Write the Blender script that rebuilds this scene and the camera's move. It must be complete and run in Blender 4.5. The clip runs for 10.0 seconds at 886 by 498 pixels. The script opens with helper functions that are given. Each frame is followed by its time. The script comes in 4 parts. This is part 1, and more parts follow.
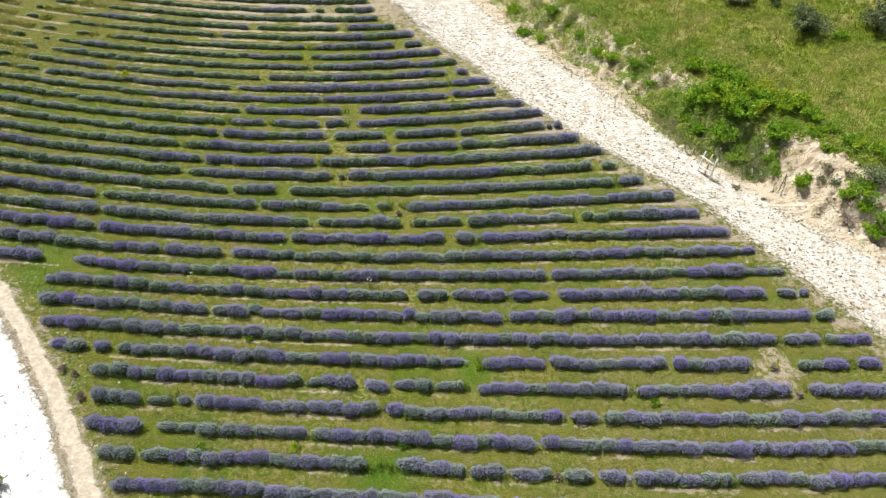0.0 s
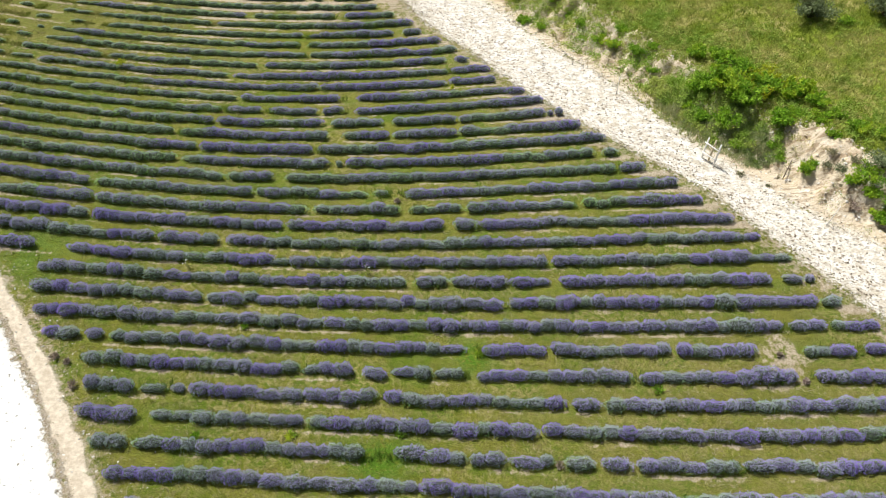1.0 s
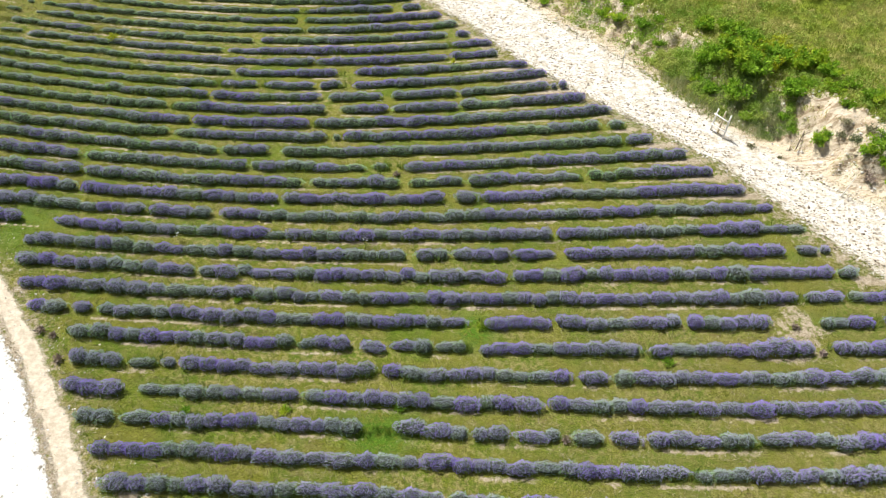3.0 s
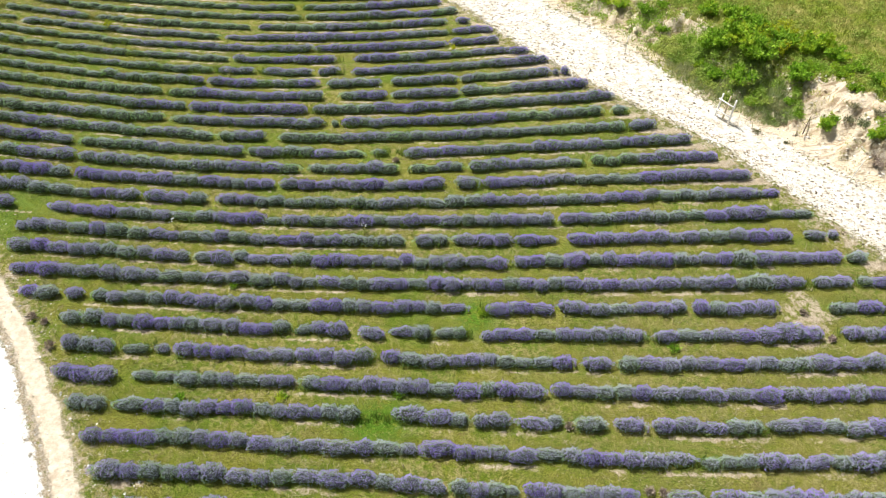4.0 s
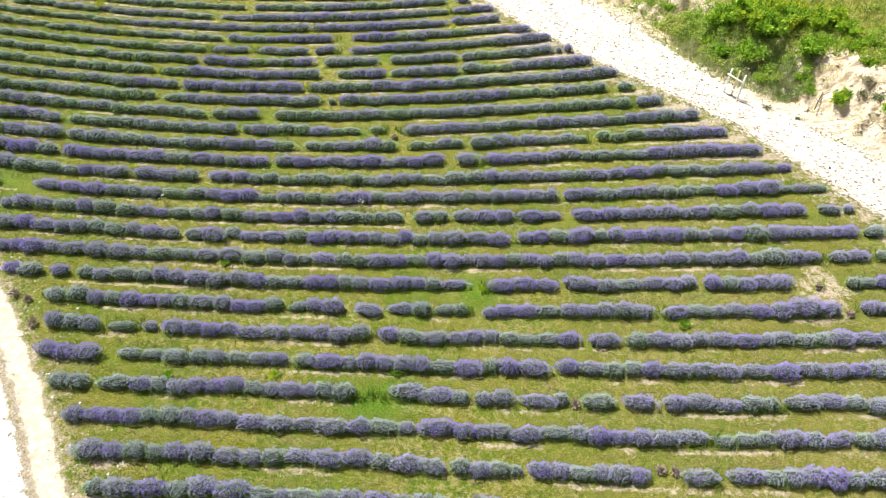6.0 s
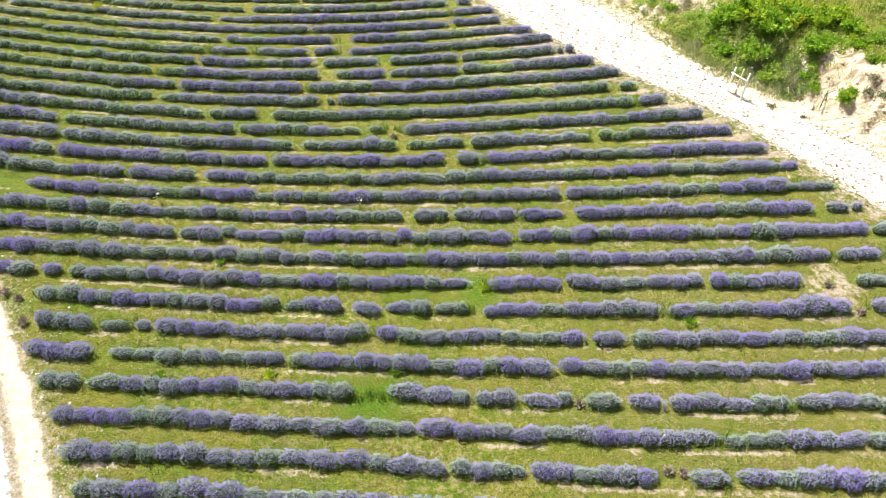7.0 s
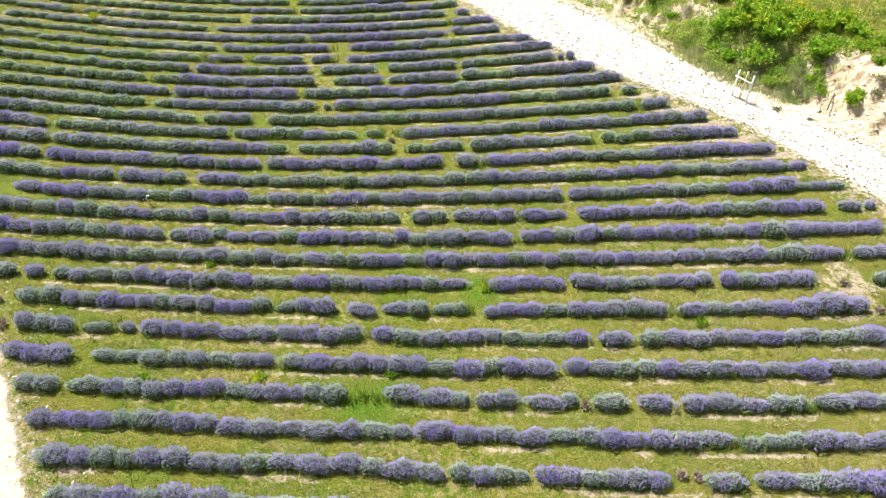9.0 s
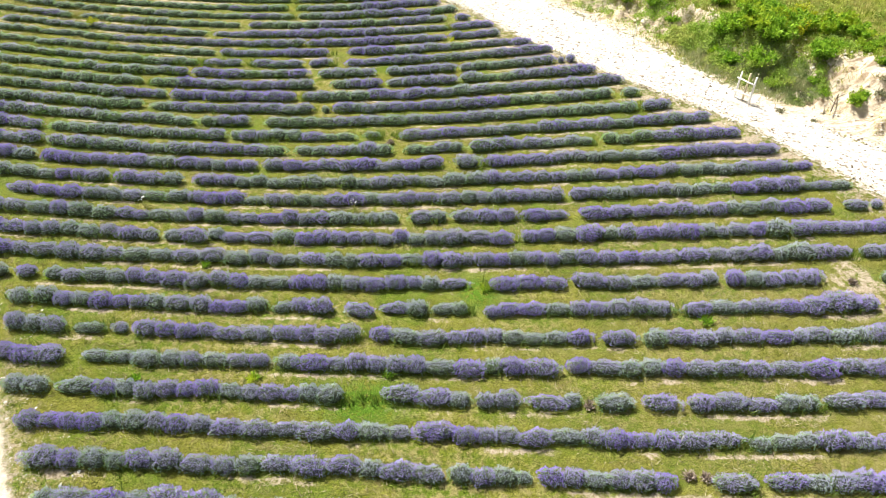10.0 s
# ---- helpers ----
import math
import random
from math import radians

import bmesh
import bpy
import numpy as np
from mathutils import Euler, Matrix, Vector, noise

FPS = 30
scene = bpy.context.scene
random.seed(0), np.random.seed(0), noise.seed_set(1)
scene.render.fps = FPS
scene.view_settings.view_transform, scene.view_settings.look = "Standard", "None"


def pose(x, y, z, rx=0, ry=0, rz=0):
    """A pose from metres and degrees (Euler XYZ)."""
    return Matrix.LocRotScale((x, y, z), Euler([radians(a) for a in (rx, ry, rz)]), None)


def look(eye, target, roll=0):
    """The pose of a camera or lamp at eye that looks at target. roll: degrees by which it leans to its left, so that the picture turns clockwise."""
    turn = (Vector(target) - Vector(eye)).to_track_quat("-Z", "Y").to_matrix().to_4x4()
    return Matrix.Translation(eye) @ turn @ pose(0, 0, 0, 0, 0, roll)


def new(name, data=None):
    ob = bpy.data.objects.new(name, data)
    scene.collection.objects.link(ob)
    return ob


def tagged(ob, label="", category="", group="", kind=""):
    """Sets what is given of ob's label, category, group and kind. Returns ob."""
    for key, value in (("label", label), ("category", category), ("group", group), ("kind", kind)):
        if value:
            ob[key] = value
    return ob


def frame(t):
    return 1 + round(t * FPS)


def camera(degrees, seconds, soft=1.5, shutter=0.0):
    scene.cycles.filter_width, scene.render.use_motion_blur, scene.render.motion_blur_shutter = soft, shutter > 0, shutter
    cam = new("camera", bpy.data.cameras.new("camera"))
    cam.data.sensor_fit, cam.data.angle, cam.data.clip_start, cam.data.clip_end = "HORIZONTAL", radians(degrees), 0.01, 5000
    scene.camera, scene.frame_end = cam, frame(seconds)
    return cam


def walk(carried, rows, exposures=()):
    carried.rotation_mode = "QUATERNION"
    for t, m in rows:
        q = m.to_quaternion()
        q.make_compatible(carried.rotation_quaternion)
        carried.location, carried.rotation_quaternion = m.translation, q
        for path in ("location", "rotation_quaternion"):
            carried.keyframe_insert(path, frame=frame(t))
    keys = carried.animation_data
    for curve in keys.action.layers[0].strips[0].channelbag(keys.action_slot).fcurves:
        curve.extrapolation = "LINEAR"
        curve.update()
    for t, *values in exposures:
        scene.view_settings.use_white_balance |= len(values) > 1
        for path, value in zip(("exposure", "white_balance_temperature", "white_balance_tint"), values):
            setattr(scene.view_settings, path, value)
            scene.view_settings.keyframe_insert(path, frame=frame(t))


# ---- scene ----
# ---- the camera ----
cam = camera(64.5, 10.0, soft=0.9)
METRES, EYE, TILT, LEAN, TURN = 7.9, 24.0, -46.0, 0.0, 0.0
ROWS = [
    (0.0, 0.0, 0.0, 0.0, 0.0, -0.0, -0.0),
    (0.5, 0.0074, 0.0357, -0.0349, 0.07, -0.04, 0.07),
    (1.0, 0.0136, 0.0723, -0.071, 0.13, -0.1, 0.16),
    (1.5, 0.0184, 0.1065, -0.1059, 0.19, -0.14, 0.22),
    (2.0, 0.0222, 0.1426, -0.145, 0.26, -0.18, 0.29),
    (2.5, 0.0225, 0.1789, -0.1807, 0.31, -0.22, 0.35),
    (4.0, 0.0326, 0.2907, -0.2898, 0.51, -0.36, 0.51),
    (4.5, 0.0369, 0.3241, -0.3257, 0.58, -0.34, 0.57),
    (5.0, 0.0405, 0.3588, -0.3638, 0.64, -0.35, 0.63),
    (5.5, 0.0433, 0.3939, -0.3983, 0.69, -0.31, 0.68),
    (7.0, 0.0527, 0.502, -0.503, 0.91, 0.98, 0.88),
    (7.5, 0.057, 0.5345, -0.5397, 0.95, 1.58, 0.93),
    (8.0, 0.0617, 0.5685, -0.5768, 1.01, 2.25, 1.0),
    (8.5, 0.0642, 0.5992, -0.6106, 1.06, 2.87, 1.07),
    (9.0, 0.0662, 0.6325, -0.6452, 1.11, 3.55, 1.14),
    (9.5, 0.068, 0.6649, -0.6774, 1.16, 4.18, 1.19),
    (10.0, 0.0701, 0.6975, -0.7119, 1.21, 4.82, 1.26),
]
EXPOSURES = [(0.0, 0.18, 6220, 9), (2.5, 0.30, 6250, 9), (4.0, 0.49, 6310, 9), (5.0, 0.66, 6350, 9), (5.7, 0.74, 6370, 9), (7.5, 0.87, 6430, 10), (10.0, 0.85, 6430, 10)]
walk(cam, [(t, pose(0, 0, EYE, TILT, LEAN, TURN) @ pose(METRES * x, METRES * y, METRES * z, 90 + pitch, roll, yaw)) for t, x, y, z, yaw, pitch, roll in ROWS], EXPOSURES)

# ---- sky and sun ----
SUN_ELEVATION, SUN_AZIMUTH = 58.0, -42.0  # degrees; azimuth clockwise from +y
world = bpy.data.worlds.new("sky")
world.use_nodes = True
scene.world = world
sky = world.node_tree.nodes.new("ShaderNodeTexSky")
sky.sky_type, sky.sun_disc = "NISHITA", False
sky.sun_elevation, sky.sun_rotation = radians(SUN_ELEVATION), radians(SUN_AZIMUTH)
sky.dust_density, sky.air_density = 3.0, 1.2
backing = world.node_tree.nodes["Background"]
backing.inputs["Strength"].default_value = 0.052
haze = world.node_tree.nodes.new("ShaderNodeHueSaturation")
haze.inputs["Saturation"].default_value = 0.55
world.node_tree.links.new(sky.outputs["Color"], haze.inputs["Color"])
world.node_tree.links.new(haze.outputs["Color"], backing.inputs["Color"])
sun_data = bpy.data.lights.new("sun", "SUN")
sun_data.energy, sun_data.angle, sun_data.color = 5.0, radians(9.0), (1.0, 0.95, 0.88)
sun = new("sun", sun_data)
toward = Vector((math.sin(radians(SUN_AZIMUTH)) * math.cos(radians(SUN_ELEVATION)), math.cos(radians(SUN_AZIMUTH)) * math.cos(radians(SUN_ELEVATION)), math.sin(radians(SUN_ELEVATION))))
sun.matrix_world = look(toward * 100, (0, 0, 0))


# ---- materials ----
class Mat:
    """A small builder for node materials."""

    def __init__(self, name, rough=0.9, specular=0.2):
        self.mat = bpy.data.materials.new(name)
        self.mat.use_nodes = True
        self.tree = self.mat.node_tree
        self.bsdf = self.tree.nodes["Principled BSDF"]
        self.bsdf.inputs["Roughness"].default_value = rough
        self.bsdf.inputs["Specular IOR Level"].default_value = specular
        self.place = self.node("ShaderNodeNewGeometry").outputs["Position"]

    def node(self, kind):
        return self.tree.nodes.new(kind)

    def put(self, socket, value):
        if isinstance(value, bpy.types.NodeSocket):
            self.tree.links.new(value, socket)
        elif isinstance(value, tuple) and len(value) == 3 and socket.type == "RGBA":
            socket.default_value = (*value, 1)
        else:
            socket.default_value = value

    def noise(self, scale, detail=4, rough=0.55, where=None, distort=0.0):
        n = self.node("ShaderNodeTexNoise")
        self.put(n.inputs["Vector"], where or self.place)
        n.inputs["Scale"].default_value, n.inputs["Detail"].default_value = scale, detail
        n.inputs["Roughness"].default_value, n.inputs["Distortion"].default_value = rough, distort
        return n.outputs["Fac"]

    def stretch(self, turn, scale):
        """Places turned about z and scaled, for marks that run one way."""
        n = self.node("ShaderNodeMapping")
        n.inputs["Rotation"].default_value, n.inputs["Scale"].default_value = (0, 0, radians(turn)), scale
        self.put(n.inputs["Vector"], self.place)
        return n.outputs[0]

    def cells(self, scale, feature="F1"):
        n = self.node("ShaderNodeTexVoronoi")
        n.feature = feature
        self.put(n.inputs["Vector"], self.place)
        n.inputs["Scale"].default_value = scale
        return n.outputs["Distance"]

    def attribute(self, name):
        n = self.node("ShaderNodeAttribute")
        n.attribute_name = name
        return n.outputs["Fac"]

    def math(self, op, a, b=0.0):
        n = self.node("ShaderNodeMath")
        n.operation = op
        self.put(n.inputs[0], a)
        self.put(n.inputs[1], b)
        return n.outputs[0]

    def ramp(self, value, low, high, to_low=0.0, to_high=1.0):
        n = self.node("ShaderNodeMapRange")
        n.interpolation_type = "SMOOTHSTEP"
        for key, v in (("Value", value), ("From Min", low), ("From Max", high), ("To Min", to_low), ("To Max", to_high)):
            self.put(n.inputs[key], v)
        return n.outputs["Result"]

    def mix(self, fac, a, b, blend="MIX"):
        n = self.node("ShaderNodeMix")
        n.data_type, n.blend_type = "RGBA", blend
        self.put(n.inputs[0], fac)
        self.put(n.inputs[6], a)
        self.put(n.inputs[7], b)
        return n.outputs[2]

    def colour(self, value):
        self.put(self.bsdf.inputs["Base Color"], value)
        return self

    def bump(self, value, strength, distance):
        n = self.node("ShaderNodeBump")
        n.inputs["Strength"].default_value, n.inputs["Distance"].default_value = strength, distance
        self.put(n.inputs["Height"], value)
        self.put(self.bsdf.inputs["Normal"], n.outputs["Normal"])
        return self


def ground_material():
    m = Mat("meadow_and_chalk", 0.95, 0.1)
    grain, fine, mid, broad, patch = m.noise(75, 2, 0.6), m.noise(24, 4, 0.75), m.noise(5, 5, 0.7), m.noise(0.6, 4), m.noise(0.17, 3)
    speck = m.ramp(m.math("ADD", m.math("MULTIPLY", grain, 0.5), m.math("MULTIPLY", fine, 0.5)), 0.38, 0.62)
    green = m.mix(speck, (0.028, 0.052, 0.003), (0.225, 0.310, 0.034))
    straw = m.mix(speck, (0.085, 0.074, 0.016), (0.54, 0.48, 0.195))
    olive = m.mix(speck, (0.042, 0.048, 0.004), (0.345, 0.350, 0.054))
    grass = m.mix(m.ramp(broad, 0.38, 0.6), green, olive)
    drawn_out = m.stretch(0, (0.35, 1, 1))
    fresh = m.mix(speck, (0.050, 0.084, 0.006), (0.215, 0.29, 0.026))
    grass = m.mix(m.ramp(m.noise(1.0, 4, 0.6, drawn_out), 0.50, 0.64, 0.0, 0.6), grass, fresh)
    grass = m.mix(m.math("MULTIPLY", m.ramp(mid, 0.44, 0.60), m.ramp(patch, 0.38, 0.58, 0.25, 1.0)), grass, straw)
    grass = m.mix(m.ramp(m.noise(7, 4, 0.7), 0.60, 0.76, 0.0, 0.7), grass, m.mix(speck, (0.035, 0.050, 0.008), (0.105, 0.120, 0.022)))
    grass = m.mix(m.math("MULTIPLY", m.attribute("dry"), m.ramp(mid, 0.3, 0.6, 0.3, 0.9)), grass, m.mix(speck, (0.095, 0.090, 0.022), (0.35, 0.325, 0.10)))
    bare = m.ramp(m.noise(1.7, 5, 0.65, m.stretch(0, (0.6, 1, 1))), 0.58, 0.70, 0.0, 0.55)
    grass = m.mix(bare, grass, m.mix(speck, (0.085, 0.060, 0.022), (0.29, 0.22, 0.095)))
    lush = m.attribute("lush")
    grass = m.mix(m.math("MULTIPLY", lush, m.ramp(mid, 0.36, 0.54)), grass, m.mix(speck, (0.034, 0.085, 0.006), (0.165, 0.310, 0.026)))
    hill = m.mix(speck, (0.075, 0.115, 0.008), (0.335, 0.395, 0.046))
    hill = m.mix(m.ramp(m.noise(0.5, 5, 0.65), 0.44, 0.62), hill, m.mix(speck, (0.21, 0.185, 0.05), (0.58, 0.515, 0.20)))
    hill = m.mix(m.ramp(m.noise(1.1, 5, 0.65), 0.52, 0.64, 0.0, 0.8), hill, m.mix(speck, (0.038, 0.075, 0.006), (0.165, 0.23, 0.026)))
    grass = m.mix(m.attribute("bank"), grass, hill)
    # pale bare soil along the rows and where the field thins out
    soil_colour = m.mix(m.ramp(m.noise(16, 4, 0.7), 0.32, 0.66), (0.32, 0.245, 0.155), (0.62, 0.53, 0.40))
    soil = m.ramp(m.math("ADD", m.attribute("soil"), m.math("MULTIPLY", m.math("SUBTRACT", m.noise(3.6, 6, 0.8), 0.5), 2.6)), 0.50, 0.85)
    base = m.mix(soil, grass, soil_colour)
    # chalk rubble of the roads and the bank
    stone = m.cells(8.0)
    chalk_colour = m.mix(m.ramp(m.noise(2.2, 5, 0.65), 0.3, 0.7), (0.54, 0.475, 0.365), (0.84, 0.805, 0.735))
    chalk_colour = m.mix(m.math("MULTIPLY", m.attribute("gravel"), 0.85), chalk_colour, (0.90, 0.89, 0.85))
    # brown flecks and dimples of the rubble, the dimples' shade put into the colour
    pit = m.ramp(m.math("ADD", m.cells(3.4), m.math("MULTIPLY", m.math("SUBTRACT", m.noise(7.0, 4, 0.7), 0.5), 0.55)), 0.20, 0.32, 1.0, 0.0)
    pit = m.math("MULTIPLY", pit, m.ramp(m.noise(1.3, 3), 0.38, 0.52, 0.15, 1.0))
    hollow_shade = m.math("MAXIMUM", pit, m.math("MULTIPLY", m.ramp(m.noise(8.0, 3, 0.6), 0.57, 0.62), m.ramp(m.noise(0.8, 3), 0.36, 0.56, 0.4, 1.0)))
    hollow_shade = m.math("MULTIPLY", hollow_shade, m.ramp(m.attribute("gravel"), 0.0, 1.0, 1.0, 0.1))
    chalk_colour = m.mix(m.math("MULTIPLY", hollow_shade, m.ramp(m.attribute("worn"), 0.0, 1.0, 0.85, 0.5)), chalk_colour, (0.235, 0.185, 0.125))
    chalk_colour = m.mix(m.math("MULTIPLY", m.attribute("bank"), m.ramp(m.noise(1.1, 4, 0.6), 0.32, 0.58, 0.35, 1.0)), chalk_colour, (0.64, 0.535, 0.385))
    # rain has washed brown channels down the bank
    channel = m.ramp(m.noise(1.5, 6, 0.7, m.stretch(-38, (0.5, 2.0, 1.0)), 0.6), 0.50, 0.60)
    chalk_colour = m.mix(m.math("MULTIPLY", m.attribute("bank"), m.math("MULTIPLY", channel, 0.8)), chalk_colour, (0.33, 0.24, 0.145))
    chalk = m.ramp(m.math("ADD", m.attribute("chalk"), m.math("MULTIPLY", m.math("SUBTRACT", m.noise(3.4, 7, 0.8), 0.5), 2.1)), 0.43, 0.57)
    base = m.mix(chalk, base, chalk_colour)
    # beaten earth of the foot path
    tan = m.mix(m.ramp(m.noise(4, 4, 0.7), 0.3, 0.7), (0.52, 0.43, 0.315), (0.75, 0.665, 0.525))
    track = m.ramp(m.math("ADD", m.attribute("path"), m.math("MULTIPLY", m.math("SUBTRACT", m.noise(3.2, 6, 0.8), 0.5), 1.7)), 0.26, 0.78)
    base = m.mix(track, base, tan)
    m.colour(base)
    relief = m.math("ADD", m.math("MULTIPLY", fine, m.ramp(m.math("MAXIMUM", track, chalk), 0.0, 1.0, 0.9, 0.4)), m.math("MULTIPLY", m.math("MULTIPLY", m.math("SUBTRACT", stone, pit), m.ramp(m.attribute("gravel"), 0.0, 1.0, 1.0, 0.2)), m.math("MULTIPLY", chalk, m.ramp(m.attribute("bank"), 0.0, 1.0, 0.6, 0.35))))
    return m.bump(m.math("ADD", relief, m.math("MULTIPLY", mid, m.ramp(m.math("MAXIMUM", track, chalk), 0.0, 1.0, 1.0, 0.55))), 1.0, 0.08).mat


def leaf_material(name, dark, light, warm, rough=0.7, through_light=0.25, specular=0.2, patchy=False, rounded=0.0):
    """Leaves that differ from one to the next and from plant to plant; rounded: how far they take the mound's own shading."""
    m = Mat(name, rough, specular)
    each = m.node("ShaderNodeNewGeometry").outputs["Random Per Island"]
    plant = m.node("ShaderNodeObjectInfo").outputs["Random"]
    c = m.mix(each, dark, light)
    if patchy:
        c = m.mix(m.math("MULTIPLY", m.ramp(m.noise(0.45, 5, 0.65), 0.38, 0.62), m.ramp(each, 0.0, 0.8, 0.3, 1.0)), c, warm)
        c = m.mix(m.ramp(m.noise(1.3, 4, 0.6), 0.52, 0.68, 0.0, 0.65), c, dark)
    else:
        c = m.mix(m.math("MULTIPLY", m.ramp(m.noise(1.7, 3), 0.4, 0.7), m.ramp(plant, 0.0, 1.0, 0.0, 1.0)), c, warm)
    m.colour(c)
    lit = m.node("ShaderNodeBsdfTranslucent")
    m.put(lit.inputs["Color"], c)
    if rounded:
        swell = m.node("ShaderNodeVectorTransform")
        swell.vector_type, swell.convert_from, swell.convert_to = "NORMAL", "OBJECT", "WORLD"
        middle = m.node("ShaderNodeMapping")
        middle.inputs["Location"].default_value, middle.inputs["Scale"].default_value = (0, 0, 0.05), (1.2, 3.4, 2.7)
        m.put(middle.inputs["Vector"], m.node("ShaderNodeTexCoord").outputs["Object"])
        m.tree.links.new(middle.outputs[0], swell.inputs[0])
        soft = m.node("ShaderNodeMix")
        soft.data_type = "VECTOR"
        soft.inputs[0].default_value = rounded
        m.put(soft.inputs[4], m.node("ShaderNodeNewGeometry").outputs["Normal"])
        m.put(soft.inputs[5], swell.outputs[0])
        straight = m.node("ShaderNodeVectorMath")
        straight.operation = "NORMALIZE"
        m.put(straight.inputs[0], soft.outputs[1])
        m.put(m.bsdf.inputs["Normal"], straight.outputs[0])
    blend = m.node("ShaderNodeMixShader")
    blend.inputs[0].default_value = through_light
    out = m.tree.nodes["Material Output"]
    m.tree.links.new(m.bsdf.outputs[0], blend.inputs[1])
    m.tree.links.new(lit.outputs[0], blend.inputs[2])
    m.tree.links.new(blend.outputs[0], out.inputs["Surface"])
    return m.mat


def plain_material(name, a, b, scale=12.0, rough=0.85, relief=0.3):
    m = Mat(name, rough, 0.2)
    grain = m.noise(scale, 5, 0.65)
    return m.colour(m.mix(m.ramp(grain, 0.3, 0.7), a, b)).bump(grain, relief, 0.02).mat


GROUND = ground_material()
FOLIAGE = leaf_material("lavender_foliage", (0.30, 0.445, 0.265), (0.52, 0.68, 0.475), (0.28, 0.52, 0.12), 0.85, 0.25, 0.03, rounded=0.6)
FOLIAGE_GREEN = leaf_material("green_lavender_foliage", (0.32, 0.50, 0.24), (0.56, 0.74, 0.45), (0.32, 0.58, 0.13), 0.85, 0.25, 0.03, rounded=0.6)
BLOOM_DEEP = leaf_material("deep_lavender_bloom", (0.355, 0.250, 0.783), (0.509, 0.387, 0.950), (0.470, 0.364, 0.855), 0.85, 0.25, 0.03, rounded=0.6)
BLOOM = leaf_material("lavender_bloom", (0.398, 0.319, 0.752), (0.552, 0.460, 0.906), (0.504, 0.428, 0.803), 0.85, 0.25, 0.03, rounded=0.6)
BLOOM_MID = leaf_material("soft_lavender_bloom", (0.422, 0.378, 0.695), (0.576, 0.519, 0.845), (0.518, 0.487, 0.731), 0.85, 0.25, 0.03, rounded=0.6)
BLOOM_PALE = leaf_material("faded_lavender_bloom", (0.45, 0.475, 0.62), (0.59, 0.615, 0.75), (0.52, 0.56, 0.60), 0.85, 0.25, 0.03, rounded=0.6)
THROUGH = leaf_material("grass_in_lavender", (0.085, 0.165, 0.018), (0.26, 0.37, 0.065), (0.34, 0.40, 0.08), 0.7, 0.3)
GREY_LEAF = leaf_material("grey_green_leaves", (0.15, 0.16, 0.08), (0.38, 0.39, 0.24), (0.40, 0.36, 0.22), 0.8, 0.15)
# bush wood, darkened so the shade within and under the hedge is painted in
CORE = plain_material("shaded_lavender_wood", (0.045, 0.053, 0.034), (0.115, 0.135, 0.09), 18, 0.95, 0.8)
GRASS = leaf_material("grass_blades", (0.080, 0.122, 0.012), (0.315, 0.35, 0.050), (0.50, 0.45, 0.19), 0.7, 0.3, 0.1, True)
MEADOW = leaf_material("meadow_blades", (0.11, 0.17, 0.014), (0.46, 0.55, 0.072), (0.58, 0.53, 0.20), 0.7, 0.3, 0.1, True)
DRY = leaf_material("dry_stalks", (0.26, 0.21, 0.11), (0.58, 0.51, 0.33), (0.46, 0.40, 0.22), 0.8, 0.1)
LEAF = leaf_material("shrub_leaves", (0.085, 0.21, 0.015), (0.39, 0.61, 0.052), (0.55, 0.64, 0.05), 0.5, 0.42)
HERB = leaf_material("herb_leaves", (0.19, 0.32, 0.040), (0.39, 0.54, 0.085), (0.55, 0.57, 0.16), 0.6, 0.35, 0.15, True)
LONG = leaf_material("long_grass_blades", (0.19, 0.28, 0.075), (0.45, 0.54, 0.22), (0.55, 0.52, 0.31), 0.7, 0.25, 0.1, True)
LEAF_YELLOW = leaf_material("yellow_green_leaves", (0.24, 0.32, 0.014), (0.58, 0.60, 0.035), (0.62, 0.60, 0.025), 0.5, 0.35)
LEAF_DARK = leaf_material("dark_shrub_leaves", (0.09, 0.125, 0.05), (0.34, 0.40, 0.21), (0.30, 0.35, 0.14), 0.6, 0.2)
LEAF_BROWN = leaf_material("withered_leaves", (0.22, 0.17, 0.13), (0.48, 0.40, 0.33), (0.38, 0.30, 0.27), 0.8, 0.1)
BARK = plain_material("bark", (0.06, 0.045, 0.03), (0.16, 0.12, 0.085), 30)
PETAL = plain_material("white_petals", (0.78, 0.78, 0.74), (0.85, 0.85, 0.82), 8, 0.6, 0.0)
STONE = leaf_material("chalk_stones", (0.46, 0.41, 0.34), (0.86, 0.85, 0.81), (0.68, 0.62, 0.52), 0.95, 0.0)
BLOCK = leaf_material("cream_chalk_blocks", (0.60, 0.50, 0.36), (0.82, 0.73, 0.57), (0.74, 0.63, 0.46), 0.95, 0.0)
CLOD = leaf_material("earth_clods", (0.10, 0.08, 0.055), (0.26, 0.21, 0.15), (0.20, 0.17, 0.11), 0.95, 0.0)
LIMEWASH = plain_material("weathered_white_wood", (0.74, 0.72, 0.67), (0.86, 0.85, 0.82), 14, 0.8, 0.4)
RAW_WOOD = plain_material("pale_raw_wood", (0.52, 0.43, 0.27), (0.70, 0.62, 0.44), 16, 0.8, 0.4)


